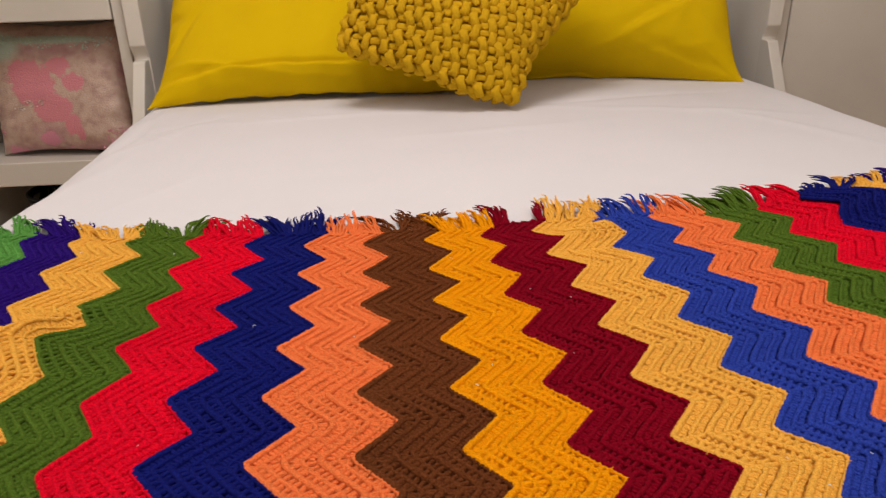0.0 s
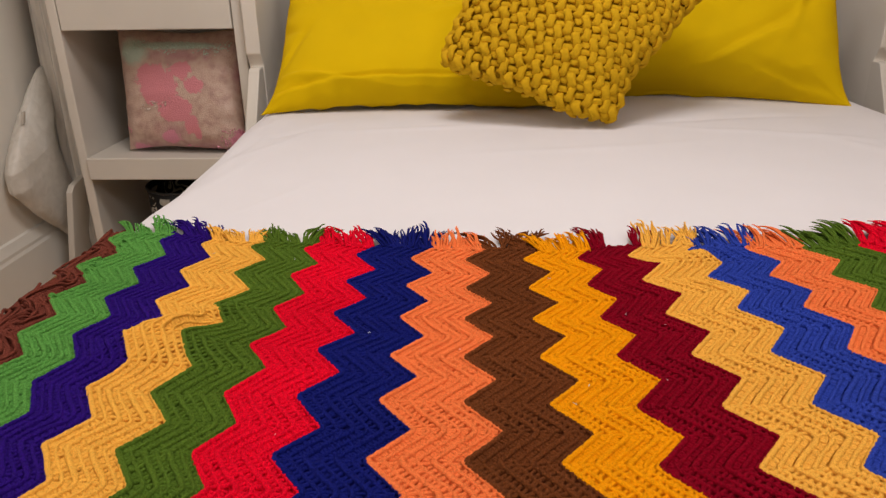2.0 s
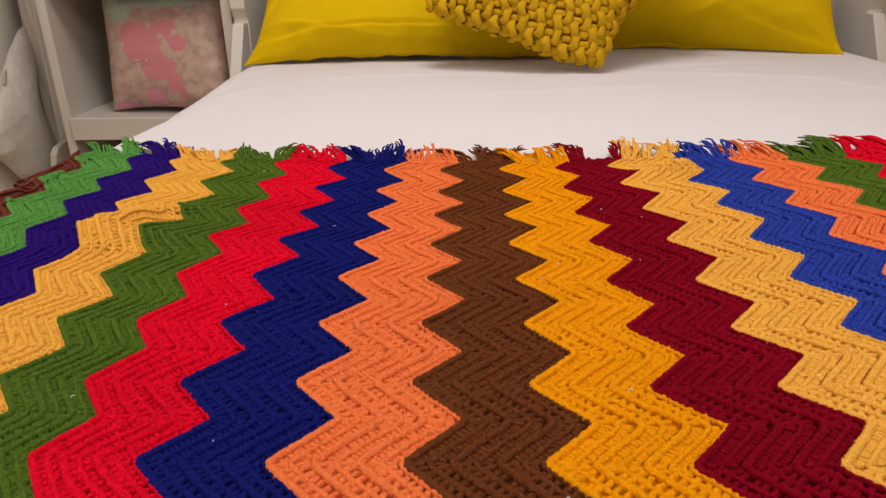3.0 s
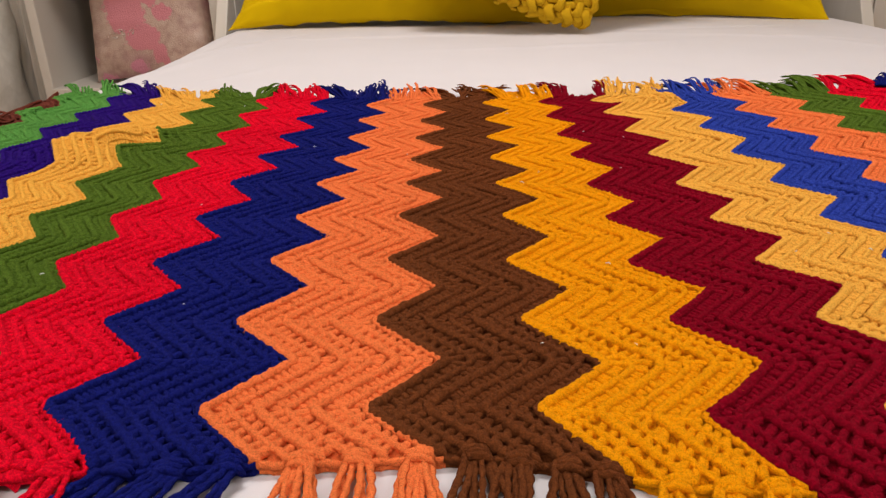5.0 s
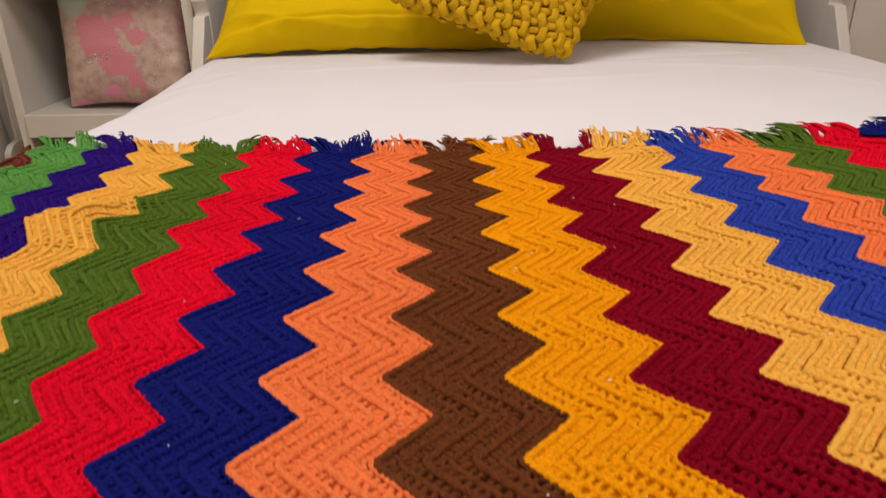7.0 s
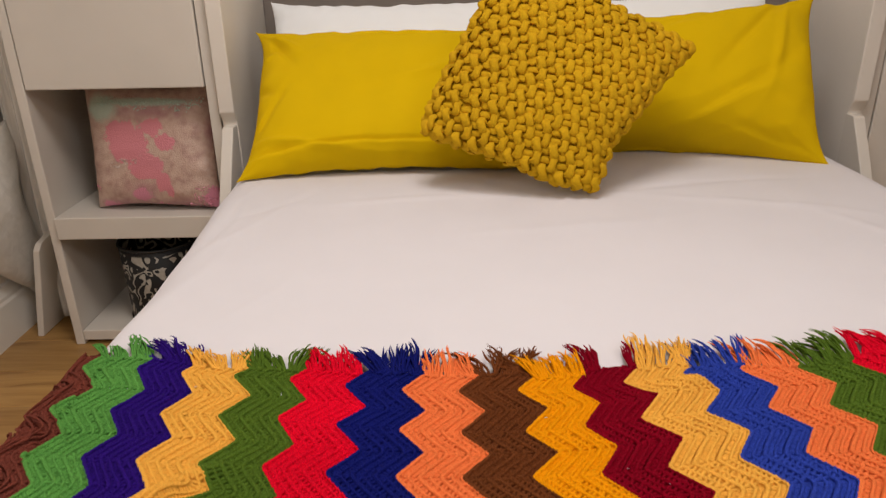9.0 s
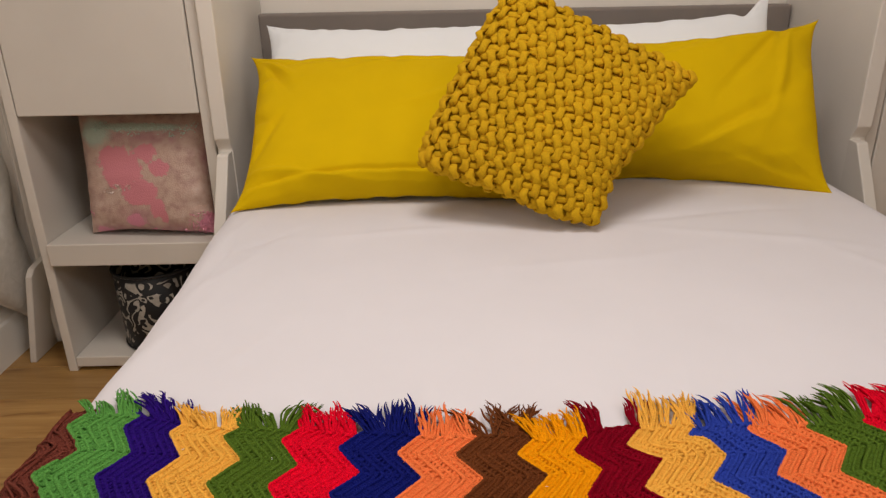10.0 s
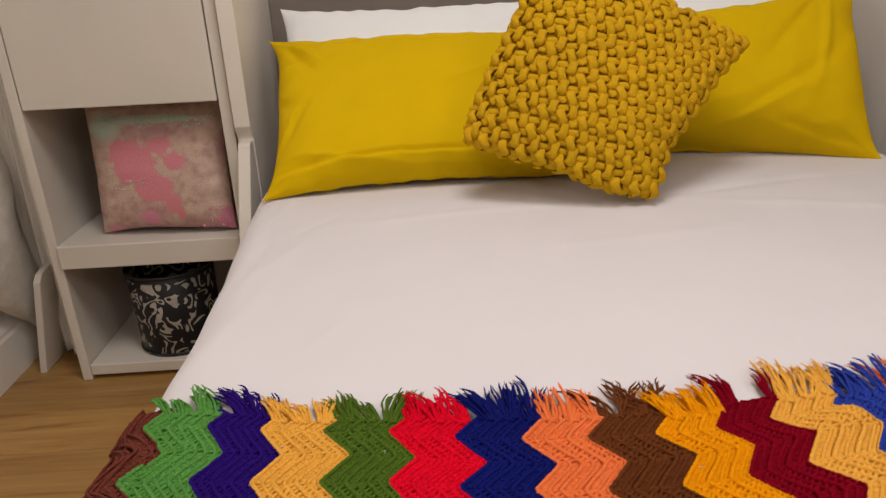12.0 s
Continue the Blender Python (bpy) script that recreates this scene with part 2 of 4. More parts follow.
for x0, x1 in ((L_IN - 0.027, L_IN + 0.003), (R_IN - 0.003, R_IN + 0.027)):
    curve = [(2.63 - 0.014 * math.sin(a) , 0.652 + 0.014 * math.cos(a)) for a in (0, 0.5, 1.0, 1.4)]
    in_bed("side_rail", board([(2.662, 0.05), (2.662, 0.666)] + curve + [(2.575, 0.59), (2.52, 0.50), (2.47, 0.40), (2.45, 0.05)], x0, x1), WHITE_PAINT)
in_bed("bed_base", block(-0.66, 0.74, 0.62, Y_BACK - 0.03, 0.10, 0.34, 0.006), WHITE_PAINT)
for x0, y0 in ((-0.64, 0.64), (0.66, 0.64), (-0.64, 2.95), (0.66, 2.95)):
    in_bed("leg", block(x0, x0 + 0.06, y0, y0 + 0.06, 0.0, 0.10, 0.004), WHITE_PAINT)
in_bed("headboard", block(L_IN + 0.003, R_IN - 0.003, 3.085, Y_BACK - 0.006, 0.34, 0.985, 0.009, 3), HEADBOARD, "taupe fabric headboard with rounded edges")


# ---- mattress under its sheet ----
TOP = 0.590


def edge_x(y, left):
    flare = 0.032 * (1 / (1 + math.exp(-(y - 2.12) / 0.1)))
    return (-0.694 - flare) if left else 0.782 + 0.4 * flare


def sheet_section(y):
    """The sheet's section at y, from its left hem over the top to its right hem."""
    r = 0.06
    xl, xr = edge_x(y, True), edge_x(y, False)
    out = []
    for z in np.linspace(0.27, TOP - r, 9)[:-1]:
        out.append((xl - 0.004 * math.sin((TOP - z) * 9), z, -1))
    for a in np.linspace(math.pi, math.pi / 2, 9):
        out.append((xl + r + r * math.cos(a), TOP - r + r * math.sin(a), 0))
    for x in np.linspace(xl + r, xr - r, 200)[1:-1]:
        out.append((x, TOP, 1))
    for a in np.linspace(math.pi / 2, 0, 9):
        out.append((xr - r + r * math.cos(a), TOP - r + r * math.sin(a), 0))
    for z in np.linspace(TOP - r, 0.27, 9)[1:]:
        out.append((xr + 0.004 * math.sin((TOP - z) * 9), z, -1))
    return out


SHEET_CREASES = [(-0.650, 2.02, 89, 0.24, 0.010, -0.0040), (-0.632, 1.80, 80, 0.16, 0.014, 0.0030), (-0.645, 2.28, 84, 0.10, 0.012, 0.0030), (-0.22, 1.60, 92, 0.06, 0.006, 0.0020), (0.10, 1.62, 80, 0.08, 0.008, 0.0016), (-0.50, 1.75, 60, 0.10, 0.012, 0.0022), (-0.60, 2.05, 70, 0.16, 0.014, 0.0030), (-0.56, 2.20, 50, 0.14, 0.012, -0.0025),
                 (0.05, 2.05, 12, 0.25, 0.020, 0.0022), (0.45, 2.15, -20, 0.22, 0.018, 0.0026), (-0.30, 2.22, 5, 0.20, 0.016, 0.0026), (0.35, 2.30, 8, 0.25, 0.016, -0.0030), (0.60, 1.95, -65, 0.2, 0.016, 0.0024), (0.30, 1.75, 40, 0.15, 0.02, 0.0016),
                 (-0.10, 0.80, 100, 0.06, 0.008, 0.003), (-0.20, 0.79, 80, 0.05, 0.007, 0.003), (0.02, 0.79, 95, 0.06, 0.009, -0.003)]


def crease_at(x, y):
    out = 0.0
    for cx, cy, ang, length, width, deep in SHEET_CREASES:
        if abs(x - cx) < 3 * length and abs(y - cy) < 3 * length:
            ca, sa = math.cos(math.radians(ang)), math.sin(math.radians(ang))
            a, b = (x - cx) * ca + (y - cy) * sa, -(x - cx) * sa + (y - cy) * ca + 0.01 * math.sin(12 * ((x - cx) * ca + (y - cy) * sa) + cx * 9)
            out += deep * math.exp(-(a / length) ** 2 - (b / width) ** 2)
    return out


sheet_v, ys = [], np.linspace(0.66, 3.08, 330)
for y in ys:
    foot = max(0.0, 1 - (y - 0.66) / 0.06)
    for x, z, where in sheet_section(y):
        lift = 0.003 * rnoise(x * 2.2, y * 2.2) + 0.0015 * rnoise(x * 7 + 3, y * 5)
        # long soft pulls of the cloth towards the pillows and over the edge
        pull = 0.0030 * rnoise(x * 9.0, y * 2.2, 4.0) * min(1.0, max(0.0, (y - 1.2) / 0.8))
        side = (1 if where < 1 else 0) * 0.006 * rnoise(y * 8.0, 0.2, 8.0) * (1 if where < 0 else 0.5)
        sheet_v.append((x + side, y, z + (lift + pull + crease_at(x, y) if where >= 0 else 0) - 0.06 * (1 - math.sqrt(max(0, 1 - foot * foot)))))
ns = len(sheet_section(1.0))
sheet_f = grid_faces(len(ys), ns)
sheet = part("bed_sheet", mesh_of("bed_sheet", sheet_v, [f[::-1] for f in sheet_f] + [tuple(range(ns)), tuple(range(ns * (len(ys) - 1), ns * len(ys)))[::-1]], SHEET), SHEET)
tagged(sheet, "white cotton sheet pulled smooth over the mattress", "bed sheet")
mattress = part("mattress", block(-0.66, 0.75, 0.70, 3.06, 0.342, TOP - 0.02, 0.03, 3), SHEET)
tagged(mattress, "thick white mattress under a fitted sheet", "mattress")


# ---- pillows ----
def pillow(corners, front, back, mat, name, seed, creases=(), ears=0.03, nu=100, nv=66, slack=1.0, wave=1.0, waist=2.0, tip=0.0, rest=1.5, set_back=0.0):
    """A filled pillow between four corners (bottom left, bottom right, top right, top left), with its seam round the rim and points at the corners."""
    bl, br, tr, tl = (Vector(c) for c in corners)
    out = ((br - bl).cross(tl - bl)).normalized()
    w, h = ((br - bl).length + (tr - tl).length) / 2, ((tl - bl).length + (tr - br).length) / 2
    verts, faces = [], []
    for face, bulge in ((1, front), (-1, back)):
        start = len(verts)
        for i in range(nu):
            # finer towards the rims
            u = math.sin((-1 + 2 * i / (nu - 1)) * math.pi / 2)
            for j in range(nv):
                v = math.sin((-1 + 2 * j / (nv - 1)) * math.pi / 2)
                us = u * (1 - ears * (1 - abs(v) ** waist) ** 0.8 * abs(u) ** 4)
                vs = v * (1 - ears * ((3.7 if seed == 7.7 else 2.5) if v > 0 else rest) * (1 - u * u) ** 0.8 * abs(v) ** 4)
                px, py = u * w / 2, v * h / 2
                us += 0.010 * abs(u) ** 6 * rnoise(py * 9, seed * 3, 1.0) * (1 - v * v)
                vs += wave * 0.022 * abs(v) ** 6 * (rnoise(px * 7, seed * 5, 2.0) + 0.5 * rnoise(px * 22, seed * 3, 4.0)) * (1 - u * u)
                # a corner whose empty end stands up behind a notch
                vs += tip * (max(0.0, v) ** 6) * (0.75 * math.exp(-((u - 0.95) / 0.09) ** 2) - 0.45 * math.exp(-((u - 0.76) / 0.07) ** 2))
                s1, t1 = (us + 1) / 2, (vs + 1) / 2
                p = bl * (1 - s1) * (1 - t1) + br * s1 * (1 - t1) + tr * s1 * t1 + tl * (1 - s1) * t1
                p.y += set_back * (1 - u * u) * max(0.0, -v) ** 3
                body = max(0.0, (1 - abs(u) ** 3.2) * (1 - abs(v) ** (4.0 if v < 0 else 2.4))) ** 0.55
                z = face * bulge * body
                wr = 0.006 * rnoise(px * 5 + seed, py * 6, seed) + 0.002 * rnoise(px * 15, py * 17 + seed, 3)
                ridge = 1 - abs(rnoise(px * 6 + 2 * seed, py * 9, seed + 5)) * 6
                wr += 0.0016 * max(0.0, ridge) * (1 + rnoise(px * 4, py * 4, seed + 9))
                near_rim = max(0.0, 1 - min(w / 2 - abs(px), h / 2 - abs(py)) / 0.09)
                # puckers run in from the seams
                wr += near_rim * 0.0095 * rnoise(px * (7 if abs(px) / w > abs(py) / h else 26), py * (26 if abs(px) / w > abs(py) / h else 7), seed)
                z += face * wr * min(1.0, body * 2.5) * slack
                if face > 0:
                    for cx, cy, ang, length, width, deep in creases:
                        ca, sa = math.cos(ang), math.sin(ang)
                        a, b2 = (px - cx) * ca + (py - cy) * sa, -(px - cx) * sa + (py - cy) * ca
                        b2 += (0.010 if width > 0.0095 else 0.002) * math.sin(a * 14 + cx * 30)
                        z += (0.55 if seed == 7.7 else 1.0) * deep * math.exp(-(a / length) ** 2 - (b2 / width) ** 2) * min(1.0, body * 2.2)
                verts.append(p + out * z)
        f = grid_faces(nu, nv, start)
        faces += f if face > 0 else [q[::-1] for q in f]
    mid = (bl + br + tr + tl) / 4
    return weld(mesh_of(name, [v - mid for v in verts], faces, mat)), mid


def weld(me, dist=0.0004):
    bm = bmesh.new()
    bm.from_mesh(me)
    bmesh.ops.remove_doubles(bm, verts=bm.verts[:], dist=dist)
    bmesh.ops.recalc_face_normals(bm, faces=bm.faces[:])
    if bm.calc_volume(signed=True) < 0:
        bmesh.ops.reverse_faces(bm, faces=bm.faces[:])
    bm.to_mesh(me)
    bm.free()
    me.polygons.foreach_set("use_smooth", [True] * len(me.polygons))
    return me


D = math.radians
left_creases = ((-0.355, 0.11, D(15), 0.035, 0.0098, 0.010), (-0.350, 0.00, D(-28), 0.045, 0.0098, -0.010), (-0.355, -0.10, D(30), 0.04, 0.0098, 0.008), (-0.02, -0.198, D(1), 0.40, 0.005, -0.009), (-0.02, -0.213, D(1), 0.40, 0.009, 0.005), (-0.30, 0.16, D(-50), 0.07, 0.010, 0.010), (0.10, 0.02, D(12), 0.10, 0.014, 0.006), (-0.22, -0.20, D(-8), 0.18, 0.010, 0.0114), (0.16, -0.05, D(80), 0.10, 0.02, -0.0076), (-0.30, 0.12, D(-60), 0.06, 0.012, -0.0114), (-0.31, -0.08, D(50), 0.07, 0.012, -0.0095), (0.05, 0.19, D(3), 0.25, 0.012, -0.0095), (0.28, -0.14, D(35), 0.12, 0.02, 0.0152))
right_creases = ((0.24, 0.12, D(55), 0.13, 0.012, -0.0190), (0.29, 0.05, D(70), 0.12, 0.012, 0.0152), (0.20, -0.06, D(38), 0.15, 0.016, -0.0152), (0.10, -0.14, D(25), 0.18, 0.018, 0.0152), (0.26, -0.17, D(-15), 0.10, 0.012, -0.0152), (0.12, 0.17, D(20), 0.15, 0.014, -0.0114), (0.0, -0.19, D(8), 0.2, 0.012, -0.0152), (0.31, 0.18, D(60), 0.05, 0.010, -0.0190))
for corners, front, back, mat, label, seed, creases in (
    (((-0.695, 2.365, 0.591), (0.06, 2.41, 0.591), (0.04, 2.79, 0.895), (-0.716, 2.784, 0.892)), 0.085, 0.035, YELLOW, "plain mustard-yellow cotton pillow leaning at the head of the bed", 1.3, left_creases),
    (((-0.10, 2.50, 0.587), (0.722, 2.425, 0.587), (0.742, 2.67, 0.970), (-0.06, 2.80, 0.900)), 0.085, 0.03, YELLOW, "creased mustard-yellow cotton pillow with a pointed upper corner", 7.7, right_creases),
    (((-0.700, 2.69, 0.63), (0.03, 2.69, 0.63), (0.03, 2.96, 0.957), (-0.705, 2.962, 0.960)), 0.07, 0.06, PILLOW_WHITE, "white cotton pillow propped against the headboard", 4.1, ()),
    (((0.05, 2.70, 0.64), (0.715, 2.64, 0.64), (0.706, 2.88, 0.996), (0.04, 2.95, 0.950)), 0.07, 0.05, PILLOW_WHITE, "white cotton pillow with a pointed corner, against the headboard", 9.4, ()),
):
    me, mid = pillow(corners, front, back, mat, "pillow", seed, creases, {9.4: 0.085, 4.1: 0.070, 1.3: 0.092}.get(seed, 0.075), nu=100 if mat is PILLOW_WHITE else 150, nv=66 if mat is PILLOW_WHITE else 110, wave=1.8 if mat is PILLOW_WHITE else 1.4, waist=2.0 if mat is PILLOW_WHITE else 4.0, tip=0.16 if seed == 9.4 else 0.0, rest=0.7 if seed == 7.7 else 1.5, set_back=0.10 if seed == 7.7 else 0.0)
    ob = part("pillow", me, mat)
    ob.location = mid
    tagged(ob, label, "pillow", "pillows on the bed")


# ---- chunky knitted cushion ----
KL, KB, KR, KT = Vector((-0.268, 2.285, 0.716)), Vector((0.112, 2.198, 0.604)), Vector((0.350, 2.378, 0.872)), Vector((-0.050, 2.455, 1.070))
knit_mid = (KL + KB + KR + KT) / 4
KN = (KB - KL).cross(KT - KL).normalized()
knit = thing("knitted_cushion", "chunky hand-knitted ochre cushion resting on the yellow pillows", "cushion", place=knit_mid)


def knit_place(u, v, face=1):
    """A place on the cushion: u from its left to its lowest corner, v up along its leaning sides."""
    us = u * (1 - (0.13 if u > 0 else -0.035) * (1 - v * v) * abs(u) ** 3)
    if u > 0:
        us -= 0.065 * math.exp(-((v + 0.45) / 0.30) ** 2) * u ** 3
    vs = v * (1 - 0.03 * (1 - u * u) * abs(v) ** 3)
    if v < 0:
        vs -= 0.06 * math.exp(-((u - 0.5) / 0.35) ** 2) * abs(v) ** 3
    blunt = 1 - (0.06 if u > 0 and v < 0 else 0.075) * (u * v) ** 6 * (0.3 if u > 0 and v > 0 else 1)
    s, t = (us * blunt + 1) / 2, (vs * blunt + 1) / 2
    p = KL * (1 - s) * (1 - t) + KB * s * (1 - t) + KR * s * t + KT * (1 - s) * t
    body = max(0.0, (1 - abs(u) ** 2.6) * (1 - abs(v) ** 2.6)) ** 0.55
    return p - knit_mid + KN * (face * (0.060 if face > 0 else 0.035) * body)


core_v, core_f = [], []
for face in (1, -1):
    start = len(core_v)
    for i in range(40):
        for j in range(40):
            p = knit_place(-1 + i / 19.5, -1 + j / 19.5, face)
            core_v.append(p * 0.988 - KN * (0.001 * face))
    f = grid_faces(40, 40, start)
    core_f += f if face > 0 else [q[::-1] for q in f]
part("inner_cushion", weld(mesh_of("inner_cushion", core_v, core_f, YARN_OCHRE)), YARN_OCHRE, knit)

knit_v, knit_f = [], []


def jig(a):
    return random.uniform(-a, a)


def stitch(cu, cv, ang, length, width, high, sink, face=1, curl=0.0, taper=0.0):
    """One fat loop of yarn that rises over its neighbours and dives in at both ends."""
    c, e = knit_place(cu, cv, face), 0.03
    tu = knit_place(min(1, cu + e), cv, face) - knit_place(max(-1, cu - e), cv, face)
    tv = knit_place(cu, min(1, cv + e), face) - knit_place(cu, max(-1, cv - e), face)
    tu.normalize(), tv.normalize()
    n = tu.cross(tv).normalized() * face
    tv = (n * face).cross(tu).normalized()
    d = (tu * math.cos(ang) + tv * math.sin(ang)).normalized()
    s = n.cross(d).normalized()
    rings, sides, start, crest = 11, 14, len(knit_v), math.pi / 2 + jig(0.5)
    for i in range(rings):
        t = -1 + 2 * i / (rings - 1)
        mid = c + d * (t * length / 2) + n * (high - sink * abs(t) ** 2.2) + s * (curl * (t * t - 0.4) + 0.0032 * math.sin(math.pi * t) * (1 if high > 0.004 else 0))
        fat = (0.5 + 0.5 * max(0, 1 - abs(t) ** 3.0) ** 0.5) * (1 + taper * t)
        for k in range(sides):
            a = 2 * math.pi * k / sides
            # a soft lengthwise fold, as in a tube of jersey
            fold = 1 - 0.20 * math.exp(-((a - crest) / 0.30) ** 2)
            knit_v.append(mid + s * (math.cos(a) * width * fat * fold) + n * (math.sin(a) * width * 0.64 * fat * fold))
    for i in range(rings - 1):
        for k in range(sides):
            k2 = (k + 1) % sides
            knit_f.append((start + i * sides + k, start + i * sides + k2, start + (i + 1) * sides + k2, start + (i + 1) * sides + k))
    knit_f.append(tuple(start + k for k in range(sides))[::-1])
    knit_f.append(tuple(start + (rings - 1) * sides + k for k in range(sides)))


NA = NB = 11
du = 1.9 / (NA - 1)


for face in (1, -1):
    for i in range(-1, NA):
        for j in range(-1, NB):
            u, v = -0.95 + du * i, -0.95 + du * j
            # the upright loop, the leaning one beside it, and the yarn that runs on beneath to the next loops
            for fu, fv, turn, long, wide, high, sink, curl, taper in (
                (0.0, 0.0, 101, 0.0345, 0.0094, 0.0112, 0.0085, 0.0, 0.08),
                (0.34, 0.46, 70, 0.0365, 0.0090, 0.0098, 0.0085, 0.003, -0.10),
                (0.77, 0.02, 14, 0.0330, 0.0074, 0.0044, 0.0030, 0.002, -0.15),
                (-0.34, 0.12, 138, 0.0340, 0.0074, 0.0034, 0.0030, 0.002, 0.0),
                (-0.12, 0.52, 12, 0.0330, 0.0074, 0.0022, 0.0020, 0.0, 0.0),
            ):
                su, sv = u + du * fu + jig(0.008), v + du * fv + jig(0.008)
                if abs(su) < 0.985 and abs(sv) < 0.985:
                    stitch(su, sv, D(turn) + jig(0.09), long + jig(0.002), wide + jig(0.0007), high + jig(0.0012), sink, face, curl + jig(0.002), taper)
# loops round the rim
for k in range(64):
    t = (k % 16 + 0.5) / 16 * 2 - 1
    u, v = ((t, -0.995), (0.995, t), (t, 0.995), (-0.995, t))[k // 16]
    stitch(u, v, D(70 if k // 16 % 2 else 40) + jig(0.3), 0.032, 0.0092, 0.0, 0.003, 1)
cover = part("knitted_cover", mesh_of("knitted_cover", knit_v, knit_f, YARN_OCHRE), YARN_OCHRE, knit)
tagged(cover, "interlaced fat ochre yarn loops", kind="stuff")


# ---- crocheted zigzag throw ----
PITCH, AMP, B0 = 0.0685, 0.0292, -0.2655
K_FAR = 4.85
STRIPES = ["brown_red", "green", "purple", "yellow", "olive", "red", "navy", "orange", "brown", "mustard", "burgundy", "yellow", "blue", "orange", "olive", "red", "navy", "yellow", "purple", "green", "brown_red"]
FIRST = -7
BLANKET_Z = TOP + 0.0005


def swell(x, y, seed=0.0):
    """A smooth wandering value of about -1 to 1, for arrays."""
    return (np.sin(1.9 * x + 2.3 * y + seed) + np.sin(-2.7 * x + 1.3 * y + 2.1 * seed + 1.0) + np.sin(4.3 * x - 3.1 * y + 0.7 * seed) * 0.6 + np.sin(3.7 * x + 5.9 * y + 1.9 * seed) * 0.4) / 2.4


def zig(k):
    """1 at whole k, 0 halfway, straight between with slightly rounded turns."""
    f = 1 - np.abs(((np.asarray(k, float) + 0.5) % 1.0) - 0.5) * 2
    e = 0.08
    low, high = f * f / (2 * e) + 0.02, 0.98 - (1 - f) ** 2 / (2 * e)
    line = e / 2 + 0.02 + (f - e) * (0.96 - e) / (1 - 2 * e)
    return np.where(f < e, low, np.where(f > 1 - e, high, line))


def hill(s, k, s0, k0, ws, wk):
    """A smooth hill of height 1 over the throw."""
    return np.exp(-((s - s0) / ws) ** 2 - ((k - k0) / wk) ** 2)


def throw_y(s, k):
    y0 = 1.146 + 0.08 * (s + 0.05) ** 2
    far = 0.0735 + 0.06 * (np.clip(s, -0.62, 0.5) + 0.1) ** 2
    near = 0.0686
    kn = np.minimum(k, 0)
    slide = 0.028 * np.clip((-s - 0.40) / 0.22, 0, 1.15) * np.clip(k / 3.0, 0, 1)
    pushed = 0.002 - 0.009 * np.clip((-k - 0.5) / 3, 0, 1) * np.clip((-0.17 - s) / 0.1, -0.4, 1) + 0.020 * hill(s, k, 0.12, 3.0, 0.14, 3.0) + 0.007 * hill(s, k, -0.36, 0.5, 0.08, 1.3) + 0.018 * hill(s, k, -0.47, 1.5, 0.035, 0.42)
    pushed = pushed - (0.008 * np.clip((-k - 2.5) / 0.8, 0, 1) + 0.011 * np.clip((-k - 3.5) / 0.5, 0, 1.5)) * np.clip((s + 0.155) / 0.07, 0, 1)
    return y0 - slide + pushed + np.where(k > 0, far * k, near * kn) + 0.0010 * np.maximum(0, -k - 1.5) + 0.003 * swell(s * 5, k * 0.5, 2.0)


def edges_at(y):
    flare = 0.032 / (1 + np.exp(-(y - 2.12) / 0.1))
    return -0.694 - flare, 0.782 + 0.4 * flare


def drift(s, k):
    """Small sideways wander of the stripes; they lean in where the throw nears the bed's edge."""
    near_edge = np.clip((-s - 0.36) / 0.17, 0, 1)
    lean = near_edge * (0.040 - 0.0045 * (k + 1)) + 0.020 * np.maximum(0, -s - 0.56) / 0.1 * np.clip((3.5 - k) / 2.5, 0, 1)
    lean = np.minimum(lean, 0.055) - 0.013 * np.clip((k - 1) / 2.5, 0, 1) * np.interp(s, (-0.09, -0.01, 0.13, 0.26, 0.40), (0, 1, 1, 0.5, 0.3))
    lean = lean - 0.010 * np.exp(-((s + 0.52) / 0.06) ** 2)
    lean = lean + 0.008 * np.clip(s / 0.1, 0, 1) + 0.006 * hill(s, k, -0.29, 3.0, 0.08, 1.5) - 0.014 * hill(s, k, -0.46, 1.4, 0.045, 0.7)
    return lean + 0.002 * swell(s * 5 + 9, k * 0.6, 5.0) + 0.0026 * np.maximum(0, -k - 2) + near_pull(s, k)


def near_pull(s, k):
    """How the near end of the throw is drawn sideways."""
    out = 0.011 * hill(s, k, -0.33, -4.0, 0.05, 0.75) + 0.005 * hill(s, k, -0.02, -2.5, 0.12, 0.6) + 0.004 * hill(s, k, 0.03, -1.3, 0.06, 1.3)
    return out - 0.013 * np.clip((-k - 3.3) / 0.6, 0, 1) * np.clip((s + 0.10) / 0.06, 0, 1)


def rumple(s, y):
    """Folds of the throw: a ripple in the yellow stripe, a soft lift at its far end."""
    out = 0.0028 * (swell(s * 5, y * 6, 1.0) + 0.55)
    out = out + 0.014 * np.exp(-((s + 0.478) / 0.042) ** 2 - ((y - 1.312 - (s + 0.478) * 1.0) / 0.015) ** 2)
    out = out + 0.011 * np.exp(-((s + 0.495) / 0.028) ** 2 - ((y - 1.268) / 0.024) ** 2)
    out = out + 0.010 * np.exp(-((s - 0.075) / 0.05) ** 2 - ((y - 1.485 - (s - 0.075) * 0.5) / 0.018) ** 2)
    out = out + 0.012 * np.exp(-((s - 0.42) / 0.07) ** 2 - ((y - 1.52) / 0.05) ** 2)
    return np.maximum(0.0, out)


